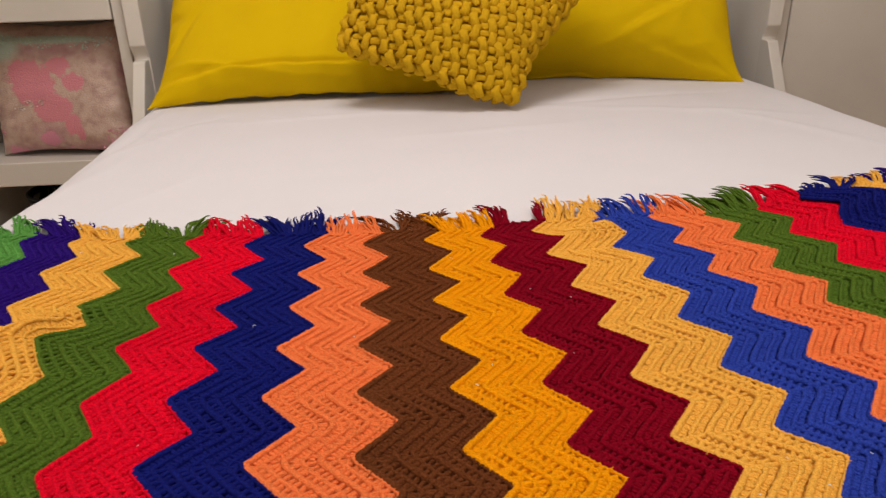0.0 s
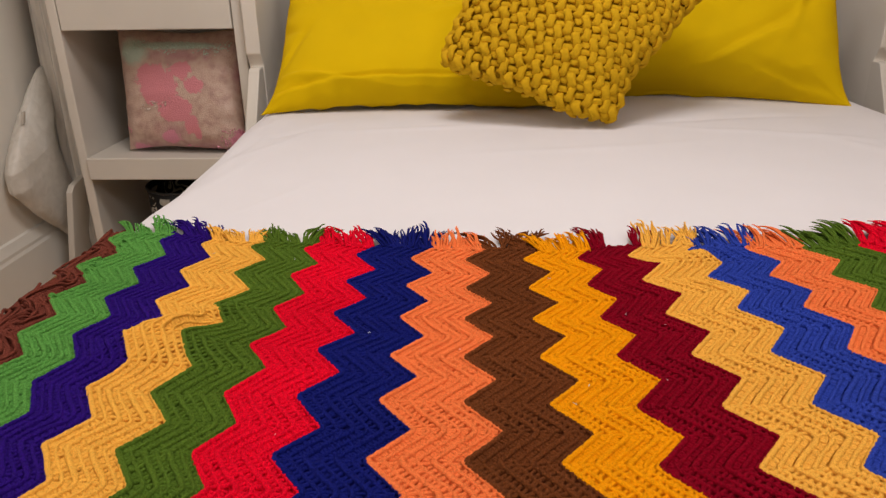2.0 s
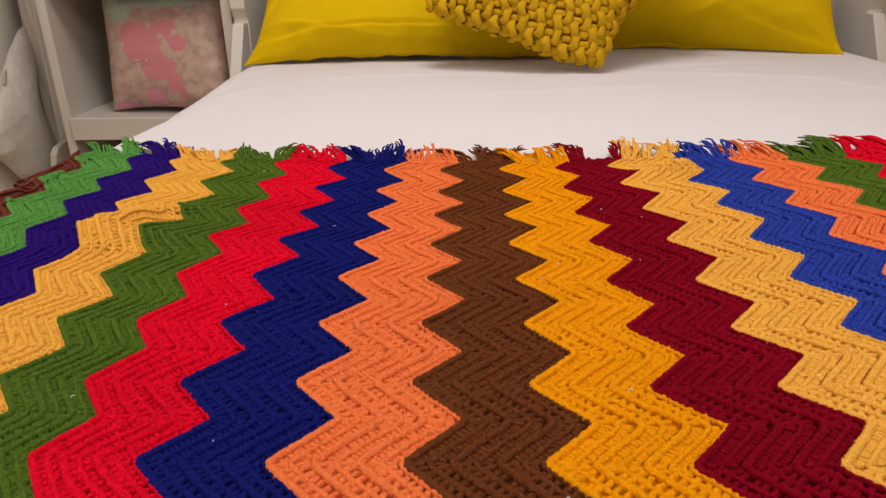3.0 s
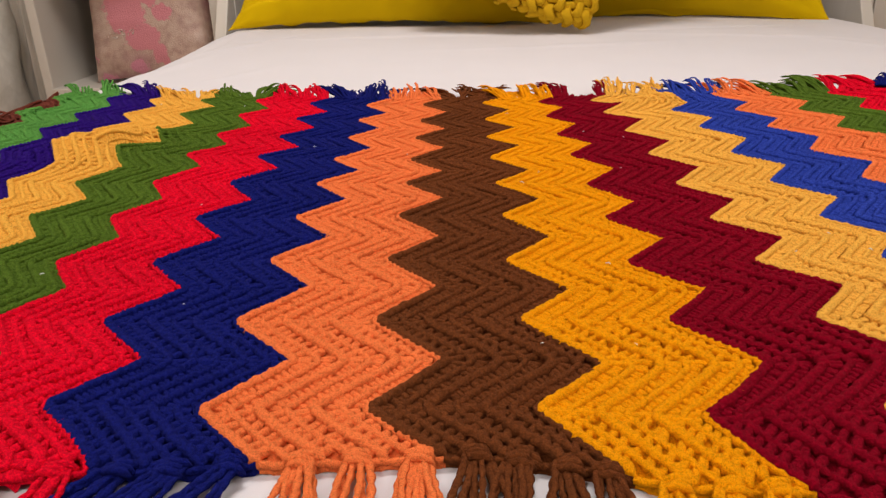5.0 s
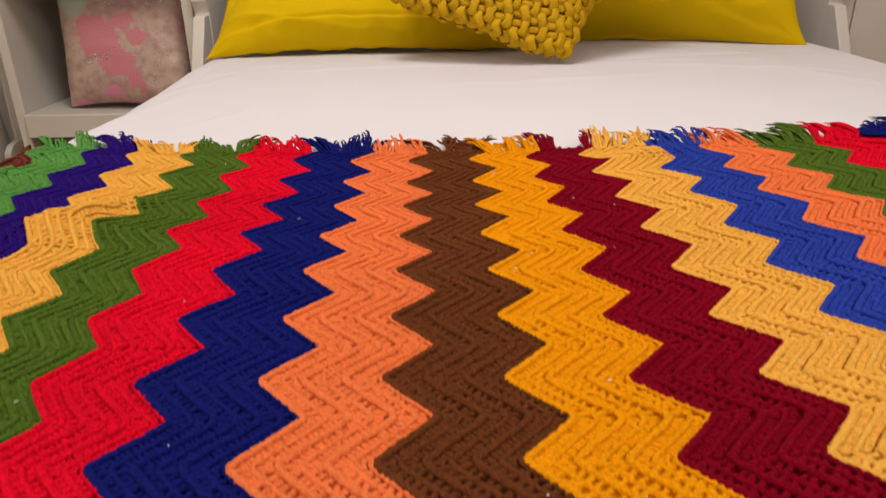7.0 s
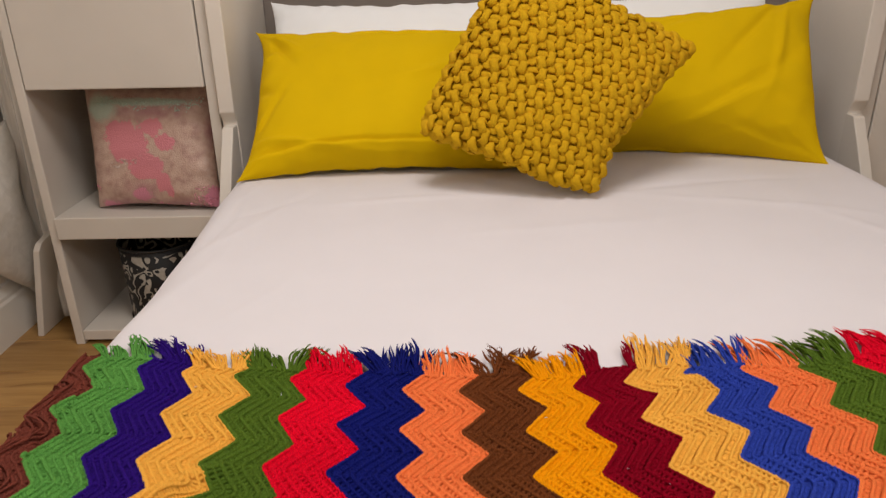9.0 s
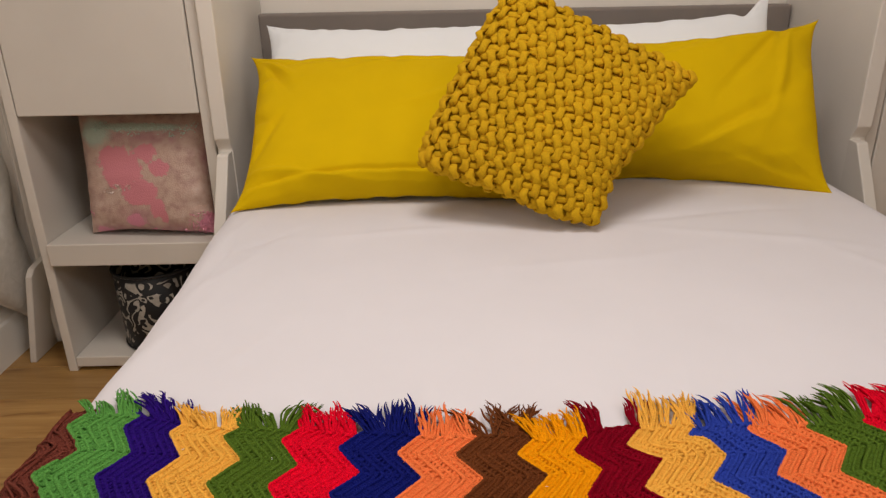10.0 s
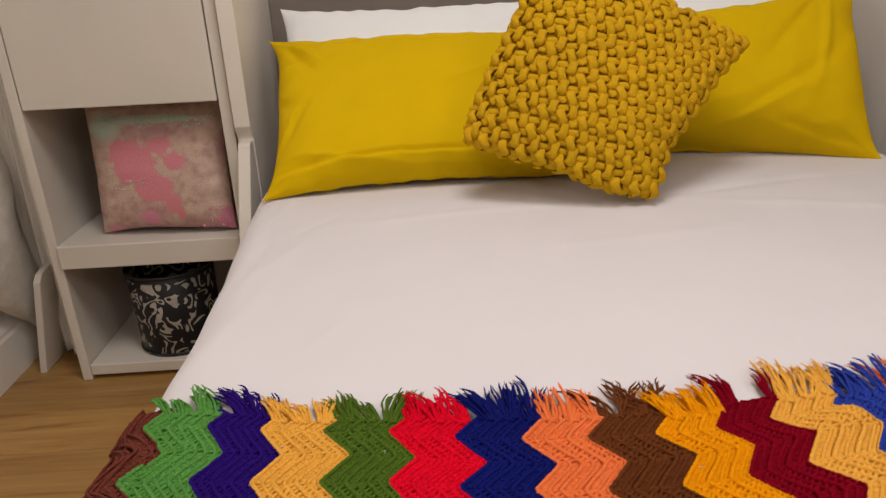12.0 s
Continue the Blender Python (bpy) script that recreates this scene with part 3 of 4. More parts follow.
def lay(s0, k, h):
    """Places points of the throw: s0 across it, k zigzags along it, h over its backing. It lies flat on the bed and bends down over the edges."""
    s0, k, h = np.broadcast_arrays(np.asarray(s0, float), np.asarray(k, float), np.asarray(h, float))
    y = throw_y(s0, k)
    s = s0 + drift(s0, k)
    h = h + rumple(s, y)
    r = 0.055
    xl, xr = edges_at(y)
    xl, xr = xl + r - 0.002, xr - r + 0.02
    left = s < xl
    d = np.where(left, xl - s, np.maximum(0, s - xr))
    base, sign = np.where(left, xl, xr), np.where(left, -1, 1)
    bend = np.minimum(d / r, math.pi / 2)
    rr = r + 0.004 + h
    over = d > 0
    x = np.where(over, base + sign * np.sin(bend) * rr, s)
    z = np.where(over, TOP - r + np.cos(bend) * rr - np.maximum(0, d - r * math.pi / 2), BLANKET_Z + h)
    return np.stack([x, y, z], -1) + np.array(throw_shift)


throw = thing("crocheted_throw", "striped zigzag crocheted wool throw with fringes, spread across the bed", "throw blanket", place=(0, 1.2, BLANKET_Z))
throw_shift = Vector((0, -1.2, -BLANKET_Z))
BANDS, STITCH, HOLE, ARC = 3, 0.0031, 0.0048, 0.093
NU, NV = 61, 300


def near_end(place):
    """Where the throw's near edge cuts the zigzags, by stripes from its left side."""
    return np.interp(place, (0, 5, 6, 7, 8, 9, 10, 11, 21), (-4.30, -4.20, -4.03, -3.95, -3.94, -3.92, -3.97, -4.45, -4.50))


def far_end(index):
    return K_FAR + {1: -0.08, 2: -0.06, 3: -0.12, 4: -0.08, 6: 0.10, 7: 0.08, 8: 0.14, 10: 0.16, 12: -0.16, 13: -0.24, 14: -0.26, 15: -0.22, 16: -0.30, 17: -0.30, 18: -0.30, 19: -0.30, 20: -0.30}.get(index, 0.0)


def across(index, q, k):
    # inside a stripe the rows turn in round curves on one side and sharply on the other
    bow = 0.55 * np.sin(math.pi * np.clip(q, 0, 1)) ** 0.8 * (0.5 + 0.5 * np.cos(2 * math.pi * np.asarray(k)))
    turn = zig(k) * (1 - bow) + (0.5 + 0.5 * np.cos(2 * math.pi * np.asarray(k))) * bow
    return flap(index, k)[0] + B0 + (FIRST + index + q) * PITCH + AMP * (1 + 0.06 * np.maximum(0, -np.asarray(k) - 1.2)) * turn


def open_side(k):
    """1 where the fabric is pulled open into rows of holes, 0 on the other slope of each zigzag, where it lies closed."""
    return np.clip(0.5 + 1.6 * np.sin(2 * math.pi * np.asarray(k, float)), 0, 1)


def flap(index, k):
    """At the far corner the navy part of the throw is pushed up over the red stripe: the shift across and the lift."""
    up = np.clip((np.asarray(k, float) - 3.6) / 0.15, 0, 1) * (index >= 16)
    return -0.006 * up, 0.004 * up * np.exp(-max(0, index - 16) / 1.5)


def backing_mesh(index):
    """The close fabric under the stitches, sunk below the rows of holes, turned down at both ends."""
    k_far = far_end(index)
    q, k = np.meshgrid(np.linspace(0, 1, NU), np.linspace(0, 1, NV), indexing="ij")
    k = near_end(index + q) * (1 - k) + k_far * k
    f, hole = (q * BANDS) % 1.0, open_side(k)
    closed = 0.0040 - 0.0037 * np.exp(-((f - 0.905) / 0.060) ** 2) * (q < 0.975) - 0.0026 * np.exp(-((f - 0.435) / 0.035) ** 2)
    pulled = 0.0036 - 0.0030 * np.exp(-((f - 0.78) / 0.11) ** 2) * (q < 0.975) - 0.0024 * np.exp(-((f - 0.30) / 0.09) ** 2)
    h = closed * (1 - hole) + pulled * hole + flap(index, k)[1]
    verts = [tuple(p) for p in lay(across(index, q, k), k, h).reshape(-1, 3)]
    faces = [g[::-1] for g in grid_faces(NU, NV)]
    for line in ([i * NV for i in range(NU)], [i * NV + NV - 1 for i in range(NU)]):
        start = len(verts)
        verts += [(verts[i][0], verts[i][1], verts[i][2] - 0.0032) for i in line]
        faces += [(line[a], line[a + 1], start + a + 1, start + a) for a in range(NU - 1)]
    # the firm cord along both ends
    qs = np.linspace(0, 1, 24)
    for end in (near_end(index + qs) + 0.012, 0 * qs + k_far):
        line = lay(across(index, qs, end), end, 0.0034 + 0.0006 * np.sin(qs * 40 + index) + flap(index, end)[1])
        tube([Vector(p) for p in line], [0.0016 + 0.0004 * math.sin(3.1 * i) for i in range(24)], 7, verts, faces)
    return mesh_of("stripe", verts, faces, WOOL[STRIPES[index]])


def sleeve(index, q, k, h, rad, sides, twist=None):
    """Rings of yarn round lines of points on the throw; twist: the turn of a lobe that makes it look plied."""
    h = h + flap(index, k)[1]
    centre = lay(across(index, q, k), k, h)
    way = np.gradient(centre, axis=1)
    way /= np.linalg.norm(way, axis=-1, keepdims=True) + 1e-9
    up = lay(across(index, q, k), k, h + 0.002) - centre
    up -= way * (up * way).sum(-1, keepdims=True)
    up /= np.linalg.norm(up, axis=-1, keepdims=True) + 1e-9
    side = np.cross(way, up)
    ang = np.arange(sides) * 2 * math.pi / sides
    rad = np.broadcast_to(rad[:, :, None], (*rad.shape, sides))
    if twist is not None:
        rad = rad * (1 + 0.16 * np.cos(2 * ang[None, None] - twist[:, :, None]))
    return centre[:, :, None] + (side[:, :, None] * np.cos(ang)[:, None] + up[:, :, None] * np.sin(ang)[:, None]) * rad[..., None]


def stitch_mesh(index, rng):
    """The crocheted stitches of one stripe: thin plied ridges, and between them posts, close on one slope and open on the other."""
    k_far, k_near = far_end(index), float(min(near_end(index), near_end(index + 1)))
    rings, sides = 3, 6
    t = np.linspace(-1, 1, rings)
    verts, faces, at = [], [], 0
    ring_f = []
    for i in range(rings - 1):
        for j in range(sides):
            j2 = (j + 1) % sides
            ring_f.append((i * sides + j, i * sides + j2, (i + 1) * sides + j2, (i + 1) * sides + j))
    ring_f = np.array(ring_f)
    # posts: band place from and to (on the open slope, on the closed one), shift along the row, height, radius open and closed
    posts = ((0.06, 0.52, 0.09, 0.42, 0.0, 0.0039, 0.00195, 0.00160), (0.56, 1.02, 0.58, 0.83, 0.5, 0.0037, 0.00180, 0.00150))
    for band in range(BANDS):
        for open_from, open_to, shut_from, shut_to, a0, high, r_open, r_closed in posts:
            for gap, wanted, f0, f1 in ((HOLE, True, open_from, open_to), (STITCH, False, shut_from, shut_to)):
                f1 = min(f1, 0.80) if band == BANDS - 1 else f1
                dk = gap / ARC
                mid = np.arange(k_near + 0.05, k_far - 0.05, dk)
                mid = mid[(mid > near_end(index + (band + (f0 + f1) / 2) / BANDS) + 0.06) & ((open_side(mid) > 0.5) == wanted)]
                count = len(mid)
                jit = rng.normal(0, 1, (6, count, 1))
                q = (band + f0 + (f1 - f0) * (t + 1) / 2 + 0.012 * jit[0]) / BANDS
                q = np.clip(q, 0.004, 0.970)
                # each post crosses its row squarely, whichever way the zigzag runs
                square = np.clip(2.5 * np.sin(2 * math.pi * mid), -1, 1)[:, None] * 0.160 * (f1 - f0) * t / 2
                k = mid[:, None] + square + dk * (a0 + 0.08 * jit[1] + 0.10 * jit[5] * t)
                k = np.clip(k, k_near, k_far)
                h = high + 0.00018 * jit[2] - (0.0005 if wanted else 0.0003) * t ** 2
                radius = r_open if wanted else r_closed
                body = sleeve(index, q, k, h, radius * (1 + 0.10 * jit[3]) * (1.05 - 0.05 * t ** 2 + (0.22 * t ** 2 if wanted else 0)), sides)
                verts.append(body.reshape(-1, 3))
                faces.append((ring_f[None] + (np.arange(count) * rings * sides)[:, None, None]).reshape(-1, 4) + at)
                at += count * rings * sides
        # the ridges: plied cords that run along each row, a firm one and a faint one
        for place, high, radius, rim in ((0.050, 0.0051, 0.0024, 8), (0.535, 0.0047, 0.0018, 7)) + (((0.950, 0.0044, 0.0020, 6),) if band == BANDS - 1 else ()):
            start = float(near_end(index + (band + place) / BANDS)) + 0.01
            dk = STITCH / ARC
            n_ring = int((k_far - start) / dk * 2.4) + 1
            k = np.linspace(start, k_far, n_ring)
            beat = 2 * math.pi * (k - k_near) / dk * 0.8 + 0.5 * swell(k * 9, band * 3.0, index + 5.0)
            q = (band + place + 0.010 * swell(k * 3.1, band + place * 7, index)) / BANDS + 0.00030 * np.sin(beat * 0.5 + band) / PITCH
            h = high + 0.00020 * swell(k * 6, band + 2.0, index)
            rad = radius * (1 + 0.17 * np.sin(beat) + 0.08 * rng.normal(0, 1, n_ring))
            rad[[0, -1]] *= 0.05
            rad[[1, -2]] *= 0.75
            body = sleeve(index, q[None], k[None], h[None], rad[None], rim, beat[None])
            verts.append(body.reshape(-1, 3))
            i, j = np.meshgrid(np.arange(n_ring - 1), np.arange(rim), indexing="ij")
            j2 = (j + 1) % rim
            faces.append(np.stack([i * rim + j, i * rim + j2, (i + 1) * rim + j2, (i + 1) * rim + j], -1).reshape(-1, 4) + at)
            at += n_ring * rim
    # the loops that lap over the neighbouring stripe along the border
    loops = np.arange(k_near + 0.08, k_far - 0.03, HOLE * 0.8 / ARC)
    loops = loops[loops > near_end(index) + 0.06]
    count = len(loops)
    jit = rng.normal(0, 1, (4, count, 1))
    q = 0.022 + 0.020 * t + 0.004 * jit[0]
    k = loops[:, None] + 0.016 * t + 0.008 * jit[1]
    body = sleeve(index, q, np.clip(k, k_near, k_far), 0.0050 + 0.0003 * jit[2] - 0.0006 * (t < 0), 0.0015 * (1 + 0.18 * jit[3]) * (1.1 - 0.25 * t ** 2), sides)
    verts.append(body.reshape(-1, 3))
    faces.append((ring_f[None] + (np.arange(count) * rings * sides)[:, None, None]).reshape(-1, 4) + at)
    at += count * rings * sides
    # stray fibres that stand out of the yarn
    hairs, steps, ribs = 1500, 3, 3
    q, k = rng.uniform(0.01, 0.99, hairs), rng.uniform(0, 1, hairs)
    k = near_end(index + q) * (1 - k) + k_far * k
    root = lay(across(index, q, k), k, 0.0058 + flap(index, k)[1])
    ang, lean, long = rng.uniform(0, 2 * math.pi, hairs), rng.uniform(0.10, 0.7, hairs), rng.uniform(0.003, 0.0065, hairs)
    curl = rng.normal(0, 1.0, hairs)
    line, p = [], root.copy()
    for i in range(steps):
        line.append(p.copy())
        turn = ang + curl * i / steps
        step = np.stack([np.cos(turn) * (1 - lean * 0.4), np.sin(turn) * (1 - lean * 0.4), lean * (1 - 0.5 * i)], -1)
        p = p + step * (long / steps)[:, None]
    line = np.stack(line, 1)
    spread = np.array([(1, 0, 0), (-0.5, 0.6, 0.6), (-0.5, -0.6, -0.6)]) * 0.00010
    thin = np.linspace(1, 0.5, steps)[None, :, None, None]
    verts.append((line[:, :, None] + spread[None, None] * thin).reshape(-1, 3))
    hair_f = np.array([(i * ribs + j, i * ribs + (j + 1) % ribs, (i + 1) * ribs + (j + 1) % ribs, (i + 1) * ribs + j) for i in range(steps - 1) for j in range(ribs)])
    faces.append((hair_f[None] + (np.arange(hairs) * steps * ribs)[:, None, None]).reshape(-1, 4) + at)
    return mesh_of_arrays("stitches", np.concatenate(verts), np.concatenate(faces), WOOL[STRIPES[index]])


def yarn(verts, faces, start, ang, length, radius, bend, lift, rng, steps=14, sides=5, taper=0.35, crimp=0.10, rise=1.0):
    """A loose end of two-ply yarn: it leaves start at the angle ang, arches a little, wanders and comes down on the sheet."""
    p, h = Vector(start), start[2]
    phase, beat = rng.uniform(0, 6.3), rng.uniform(6, 10)
    at = len(verts)
    low = TOP + radius * 0.9
    for i in range(steps):
        t = i / (steps - 1)
        turn = ang + bend * t * t + crimp * math.sin(t * beat + phase)
        way = Vector((math.cos(turn), math.sin(turn), 0))
        z = max(low, h * (1 - t) ** 1.5 + low * (1 - (1 - t) ** 1.5) + lift * math.sin(math.pi * t * rise))
        side = Vector((-way.y, way.x, 0))
        r = radius * (1 - taper * t ** 3) * (0.55 if i == steps - 1 else 1)
        for j in range(sides):
            a = 2 * math.pi * j / sides
            ply = 1 + 0.26 * math.cos(2 * a - phase - t * length / 0.0070 * 6.3)
            verts.append(Vector((p.x, p.y, z)) + (side * math.cos(a) + Vector((0, 0, math.sin(a)))) * (r * ply))
        p = p + way * (length / (steps - 1))
    for i in range(steps - 1):
        for j in range(sides):
            j2 = (j + 1) % sides
            faces.append((at + i * sides + j, at + (i + 1) * sides + j, at + (i + 1) * sides + j2, at + i * sides + j2))
    faces.append(tuple(at + (steps - 1) * sides + j for j in range(sides)))


def lump(verts, faces, x, y, z, turn, wide, radius):
    """One turn of the knot that ties a tuft to the edge."""
    ca, sa = math.cos(turn), math.sin(turn)
    line = [(-1.0, -0.0016), (-0.62, 0.0006), (0.0, 0.0016), (0.62, 0.0006), (1.0, -0.0016)]
    tube([(x + ca * wide * a, y + sa * wide * a, z + b) for a, b in line], [radius * c for c in (0.35, 0.95, 1.05, 0.95, 0.35)], 7, verts, faces)


# the tufts of the far fringe, stripe by stripe: lean to the left at the tuft's root, sideways bend, length
FAR_TUFTS = {
    0: ((0.9, 0.3, 0.05),), 1: ((0.55, 0.2, 0.040), (0.65, 0.3, 0.052), (0.65, 0.4, 0.060)), 2: ((0.85, 0.5, 0.068), (0.75, 0.4, 0.072), (0.45, 0.4, 0.064)),
    3: ((0.35, 0.2, 0.056), (0.55, 0.9, 0.040), (0.05, 0.1, 0.052)), 4: ((0.50, 0.3, 0.066), (0.60, 0.6, 0.052), (-0.20, -0.3, 0.066)), 5: ((0.25, 0.2, 0.062), (0.45, 0.3, 0.060), (0.60, 0.4, 0.062)),
    6: ((0.75, 0.4, 0.062), (0.05, 0.0, 0.074), (0.10, -0.2, 0.070)), 7: ((0.00, 0.1, 0.066), (-0.05, -0.1, 0.060), (0.30, 0.5, 0.064)), 8: ((0.35, 0.9, 0.078), (-0.25, -0.7, 0.070), (0.55, 0.8, 0.076)),
    9: ((0.50, 0.2, 0.062), (0.35, 0.2, 0.058), (0.45, 0.3, 0.060)), 10: ((0.40, 0.3, 0.062), (0.0, 0.2, 0.062)), 11: ((0.10, 0.2, 0.072), (-0.15, 0.3, 0.066), (0.20, 0.0, 0.066)),
    12: ((0.35, 0.4, 0.066), (0.60, 0.9, 0.062), (0.25, 0.2, 0.074)), 13: ((0.45, 0.3, 0.064), (0.40, 0.4, 0.064), (0.55, 1.1, 0.070)), 14: ((0.55, 0.6, 0.066), (0.65, 0.5, 0.060), (0.80, 0.6, 0.068)),
    15: ((0.10, 0.1, 0.066), (0.5, 0.6, 0.058), (1.1, 0.3, 0.06)), 16: ((-0.1, 0.6, 0.036), (-0.3, 0.6, 0.044), (-0.5, 2.2, 0.080)),
}
for index, tone in enumerate(STRIPES):
    stripe = part("stripe", backing_mesh(index), WOOL[tone], throw, tone.replace("_", "-") + " crocheted zigzag stripe")
    if index < 18:
        tagged(part("stitches", stitch_mesh(index, np.random.default_rng(index)), WOOL[tone], stripe), kind="stuff")
    rng = random.Random(40 + index)
    for near in (False, True):
        tufts = ((0.0, 0.0, 0.0),) * (4 if index == 8 else 3) if near else FAR_TUFTS.get(index, ((0.1, 0.2, 0.062),) * 3)
        for number, (lean, bend, long) in enumerate(tufts):
            q = (number + 0.62) / len(tufts) - 0.02 * number if near else (number + 0.5) / 3 if len(tufts) == 3 else (0.12, 0.93)[number % 2]
            k = float(near_end(index + q)) if near else far_end(index)
            x, y, z = (float(c) for c in lay(across(index, q + rng.uniform(-0.02, 0.02), k), k, 0.004 + flap(index, k)[1]) - np.array(throw_shift))
            if z < TOP - 0.004:
                continue
            verts, faces = [], []
            if near:
                lean = {5: 0.05, 6: -0.45, 7: 0.06, 8: -0.06, 9: -0.16, 10: -0.35, 11: -0.4}.get(index, -0.06) + rng.uniform(-0.08, 0.08)
                spread, count = rng.uniform(0.10, 0.16), rng.choice((8, 9, 9))
                for one in range(count):
                    fan = (one / (count - 1) - 0.5) * 2
                    ang = -math.pi / 2 + lean + fan * spread + rng.uniform(-0.05, 0.05)
                    yarn(verts, faces, (x + fan * 0.0040, y + 0.002, z + rng.uniform(-0.0010, 0.0016)), ang, rng.uniform(0.070, 0.098), rng.uniform(0.00115, 0.00145), -fan * spread * 2.6 + rng.uniform(-0.25, 0.25), rng.uniform(0.001, 0.006), rng, 52 if 3 < index < 12 else 16, 6, 0.2, 0.14)
                for turn, wide in ((0.16, 0.0062), (-0.14, 0.0058), (0.02, 0.0052)):
                    lump(verts, faces, x + rng.uniform(-0.001, 0.001), y + turn * 0.014, z + 0.0008 + rng.uniform(0, 0.001), turn, wide, 0.0017)
            else:
                # the ends of a tuft cling together into two or three locks that end in points
                locks = rng.choice((2, 3, 3))
                wild = 2.4 if index == 8 else 1.0
                for lock in range(locks):
                    at = (lock / max(1, locks - 1) - 0.5) * 2
                    lock_lean, lock_bend = 0.8 * lean - 0.28 * min(1, max(0, (index - 7) / 4)) - at * 0.16 * wild + rng.uniform(-0.12, 0.12), 0.4 * bend + rng.uniform(-0.3, 0.3) * wild
                    lock_long, lock_lift = long * rng.uniform(0.78, 1.04), rng.uniform(0.004, 0.017)
                    strands = rng.choice((6, 7, 8))
                    for one in range(strands):
                        fan = (one / (strands - 1) - 0.5) * 2
                        ang = math.pi / 2 + lock_lean - fan * 0.10 + rng.uniform(-0.05, 0.05)
                        yarn(verts, faces, (x + at * 0.0055 + fan * 0.0034, y - 0.003, z + rng.uniform(-0.001, 0.002)), ang, lock_long * rng.uniform(0.80, 1.04), rng.uniform(0.00135, 0.00175), lock_bend + fan * 0.26 + rng.uniform(-0.18, 0.18), lock_lift * rng.uniform(0.6, 1.2), rng, 12, 5, 0.72, 0.15 * wild, 0.68)
                for turn, wide in ((0.15, 0.0075), (-0.12, 0.0065)):
                    lump(verts, faces, x, y - 0.003 + turn * 0.01, z + 0.0006, turn, wide, 0.0018)
            part("tassel", mesh_of("tassel", [Vector(p) + throw_shift for p in verts], faces, WOOL[tone]), WOOL[tone], stripe)

# loose yarn along the crumpled left edge of the throw
rng = random.Random(91)
edge_stripe = next(ob for ob in throw.children if ob["label"].startswith("brown-red"))
verts, faces = [], []
for one in range(40):
    k0, long, q0, wander, beat = rng.uniform(0.5, 4.6), rng.uniform(0.5, 1.6), rng.uniform(0.0, 0.75), rng.uniform(0.05, 0.22), rng.uniform(2, 5)
    ks = np.linspace(k0, min(4.85, k0 + long), 26)
    line = lay(across(0, q0 + wander * np.sin(beat * (ks - k0) + one), ks), ks, 0.006 + 0.007 * np.sin(np.pi * (ks - k0) / long) ** 2 * rng.uniform(0.2, 1.0))
    tube([Vector(p) for p in line], [0.0015 + 0.0003 * math.sin(2.6 * i) for i in range(26)], 6, verts, faces)
part("loose_yarn", mesh_of("loose_yarn", verts, faces, WOOL["brown_red"]), WOOL["brown_red"], edge_stripe, "brown-red yarn ends crumpled along the edge")

# lint caught in the wool
rng = random.Random(17)
verts, faces = [], []
for one in range(24):
    index, q, k, turn, long = rng.randrange(3, 14), rng.uniform(0.05, 0.95), rng.uniform(-3.2, 4.2), rng.uniform(0, 6.3), rng.uniform(0.0012, 0.0040)
    base = Vector(lay(across(index, q, k), k, 0.0074))
    way = Vector((math.cos(turn), math.sin(turn), 0)) * long
    tube([base - way * 0.5 - Vector((0, 0, 0.0004)), base, base + way * 0.4 + Vector((-way.y, way.x, 0)) * 0.4], [0.0002, 0.0003, 0.0002], 5, verts, faces)
tagged(part("lint", mesh_of("lint", verts, faces, PILLOW_WHITE), PILLOW_WHITE, throw, "white flecks of lint"), kind="stuff")

# ---- bedside cabinet built in beside the bed ----
cab = thing("bedside_cabinet", "white lacquered bedside cabinet with two open shelves below a drop-down front", "cabinet", place=(-1.07, 2.9, 0))
cab_inv = Matrix.Translation((1.07, -2.9, 0))


def in_cab(name, bm, mat=WHITE_PAINT, label=""):
    bm.transform(cab_inv)
    return part(name, bm, mat, cab, label)


in_cab("side_panel", block(-1.336, -1.310, CAB_Y, Y_BACK - 0.004, 0.0, 2.2))
in_cab("side_panel", block(-0.832, -0.804, CAB_Y, Y_BACK - 0.004, 0.0, 2.2))
in_cab("back_panel", block(-1.309, -0.833, Y_BACK - 0.03, Y_BACK - 0.006, 0.02, 2.2))
in_cab("shelf", block(-1.309, -0.833, CAB_Y - 0.012, Y_BACK - 0.031, 0.346, 0.411))
in_cab("bottom_shelf", block(-1.309, -0.833, CAB_Y + 0.002, Y_BACK - 0.031, 0.014, 0.047))
in_cab("upper_shelf", block(-1.309, -0.833, CAB_Y + 0.03, Y_BACK - 0.031, 0.775, 0.80))
in_cab("drop_front", block(-1.3065, -0.8355, CAB_Y - 0.002, CAB_Y + 0.02, 0.765, 1.45), WHITE_PAINT, "plain white drop-down front")
in_cab("top_front", block(-1.3065, -0.8355, CAB_Y - 0.002, CAB_Y + 0.02, 1.455, 2.2), WHITE_PAINT)

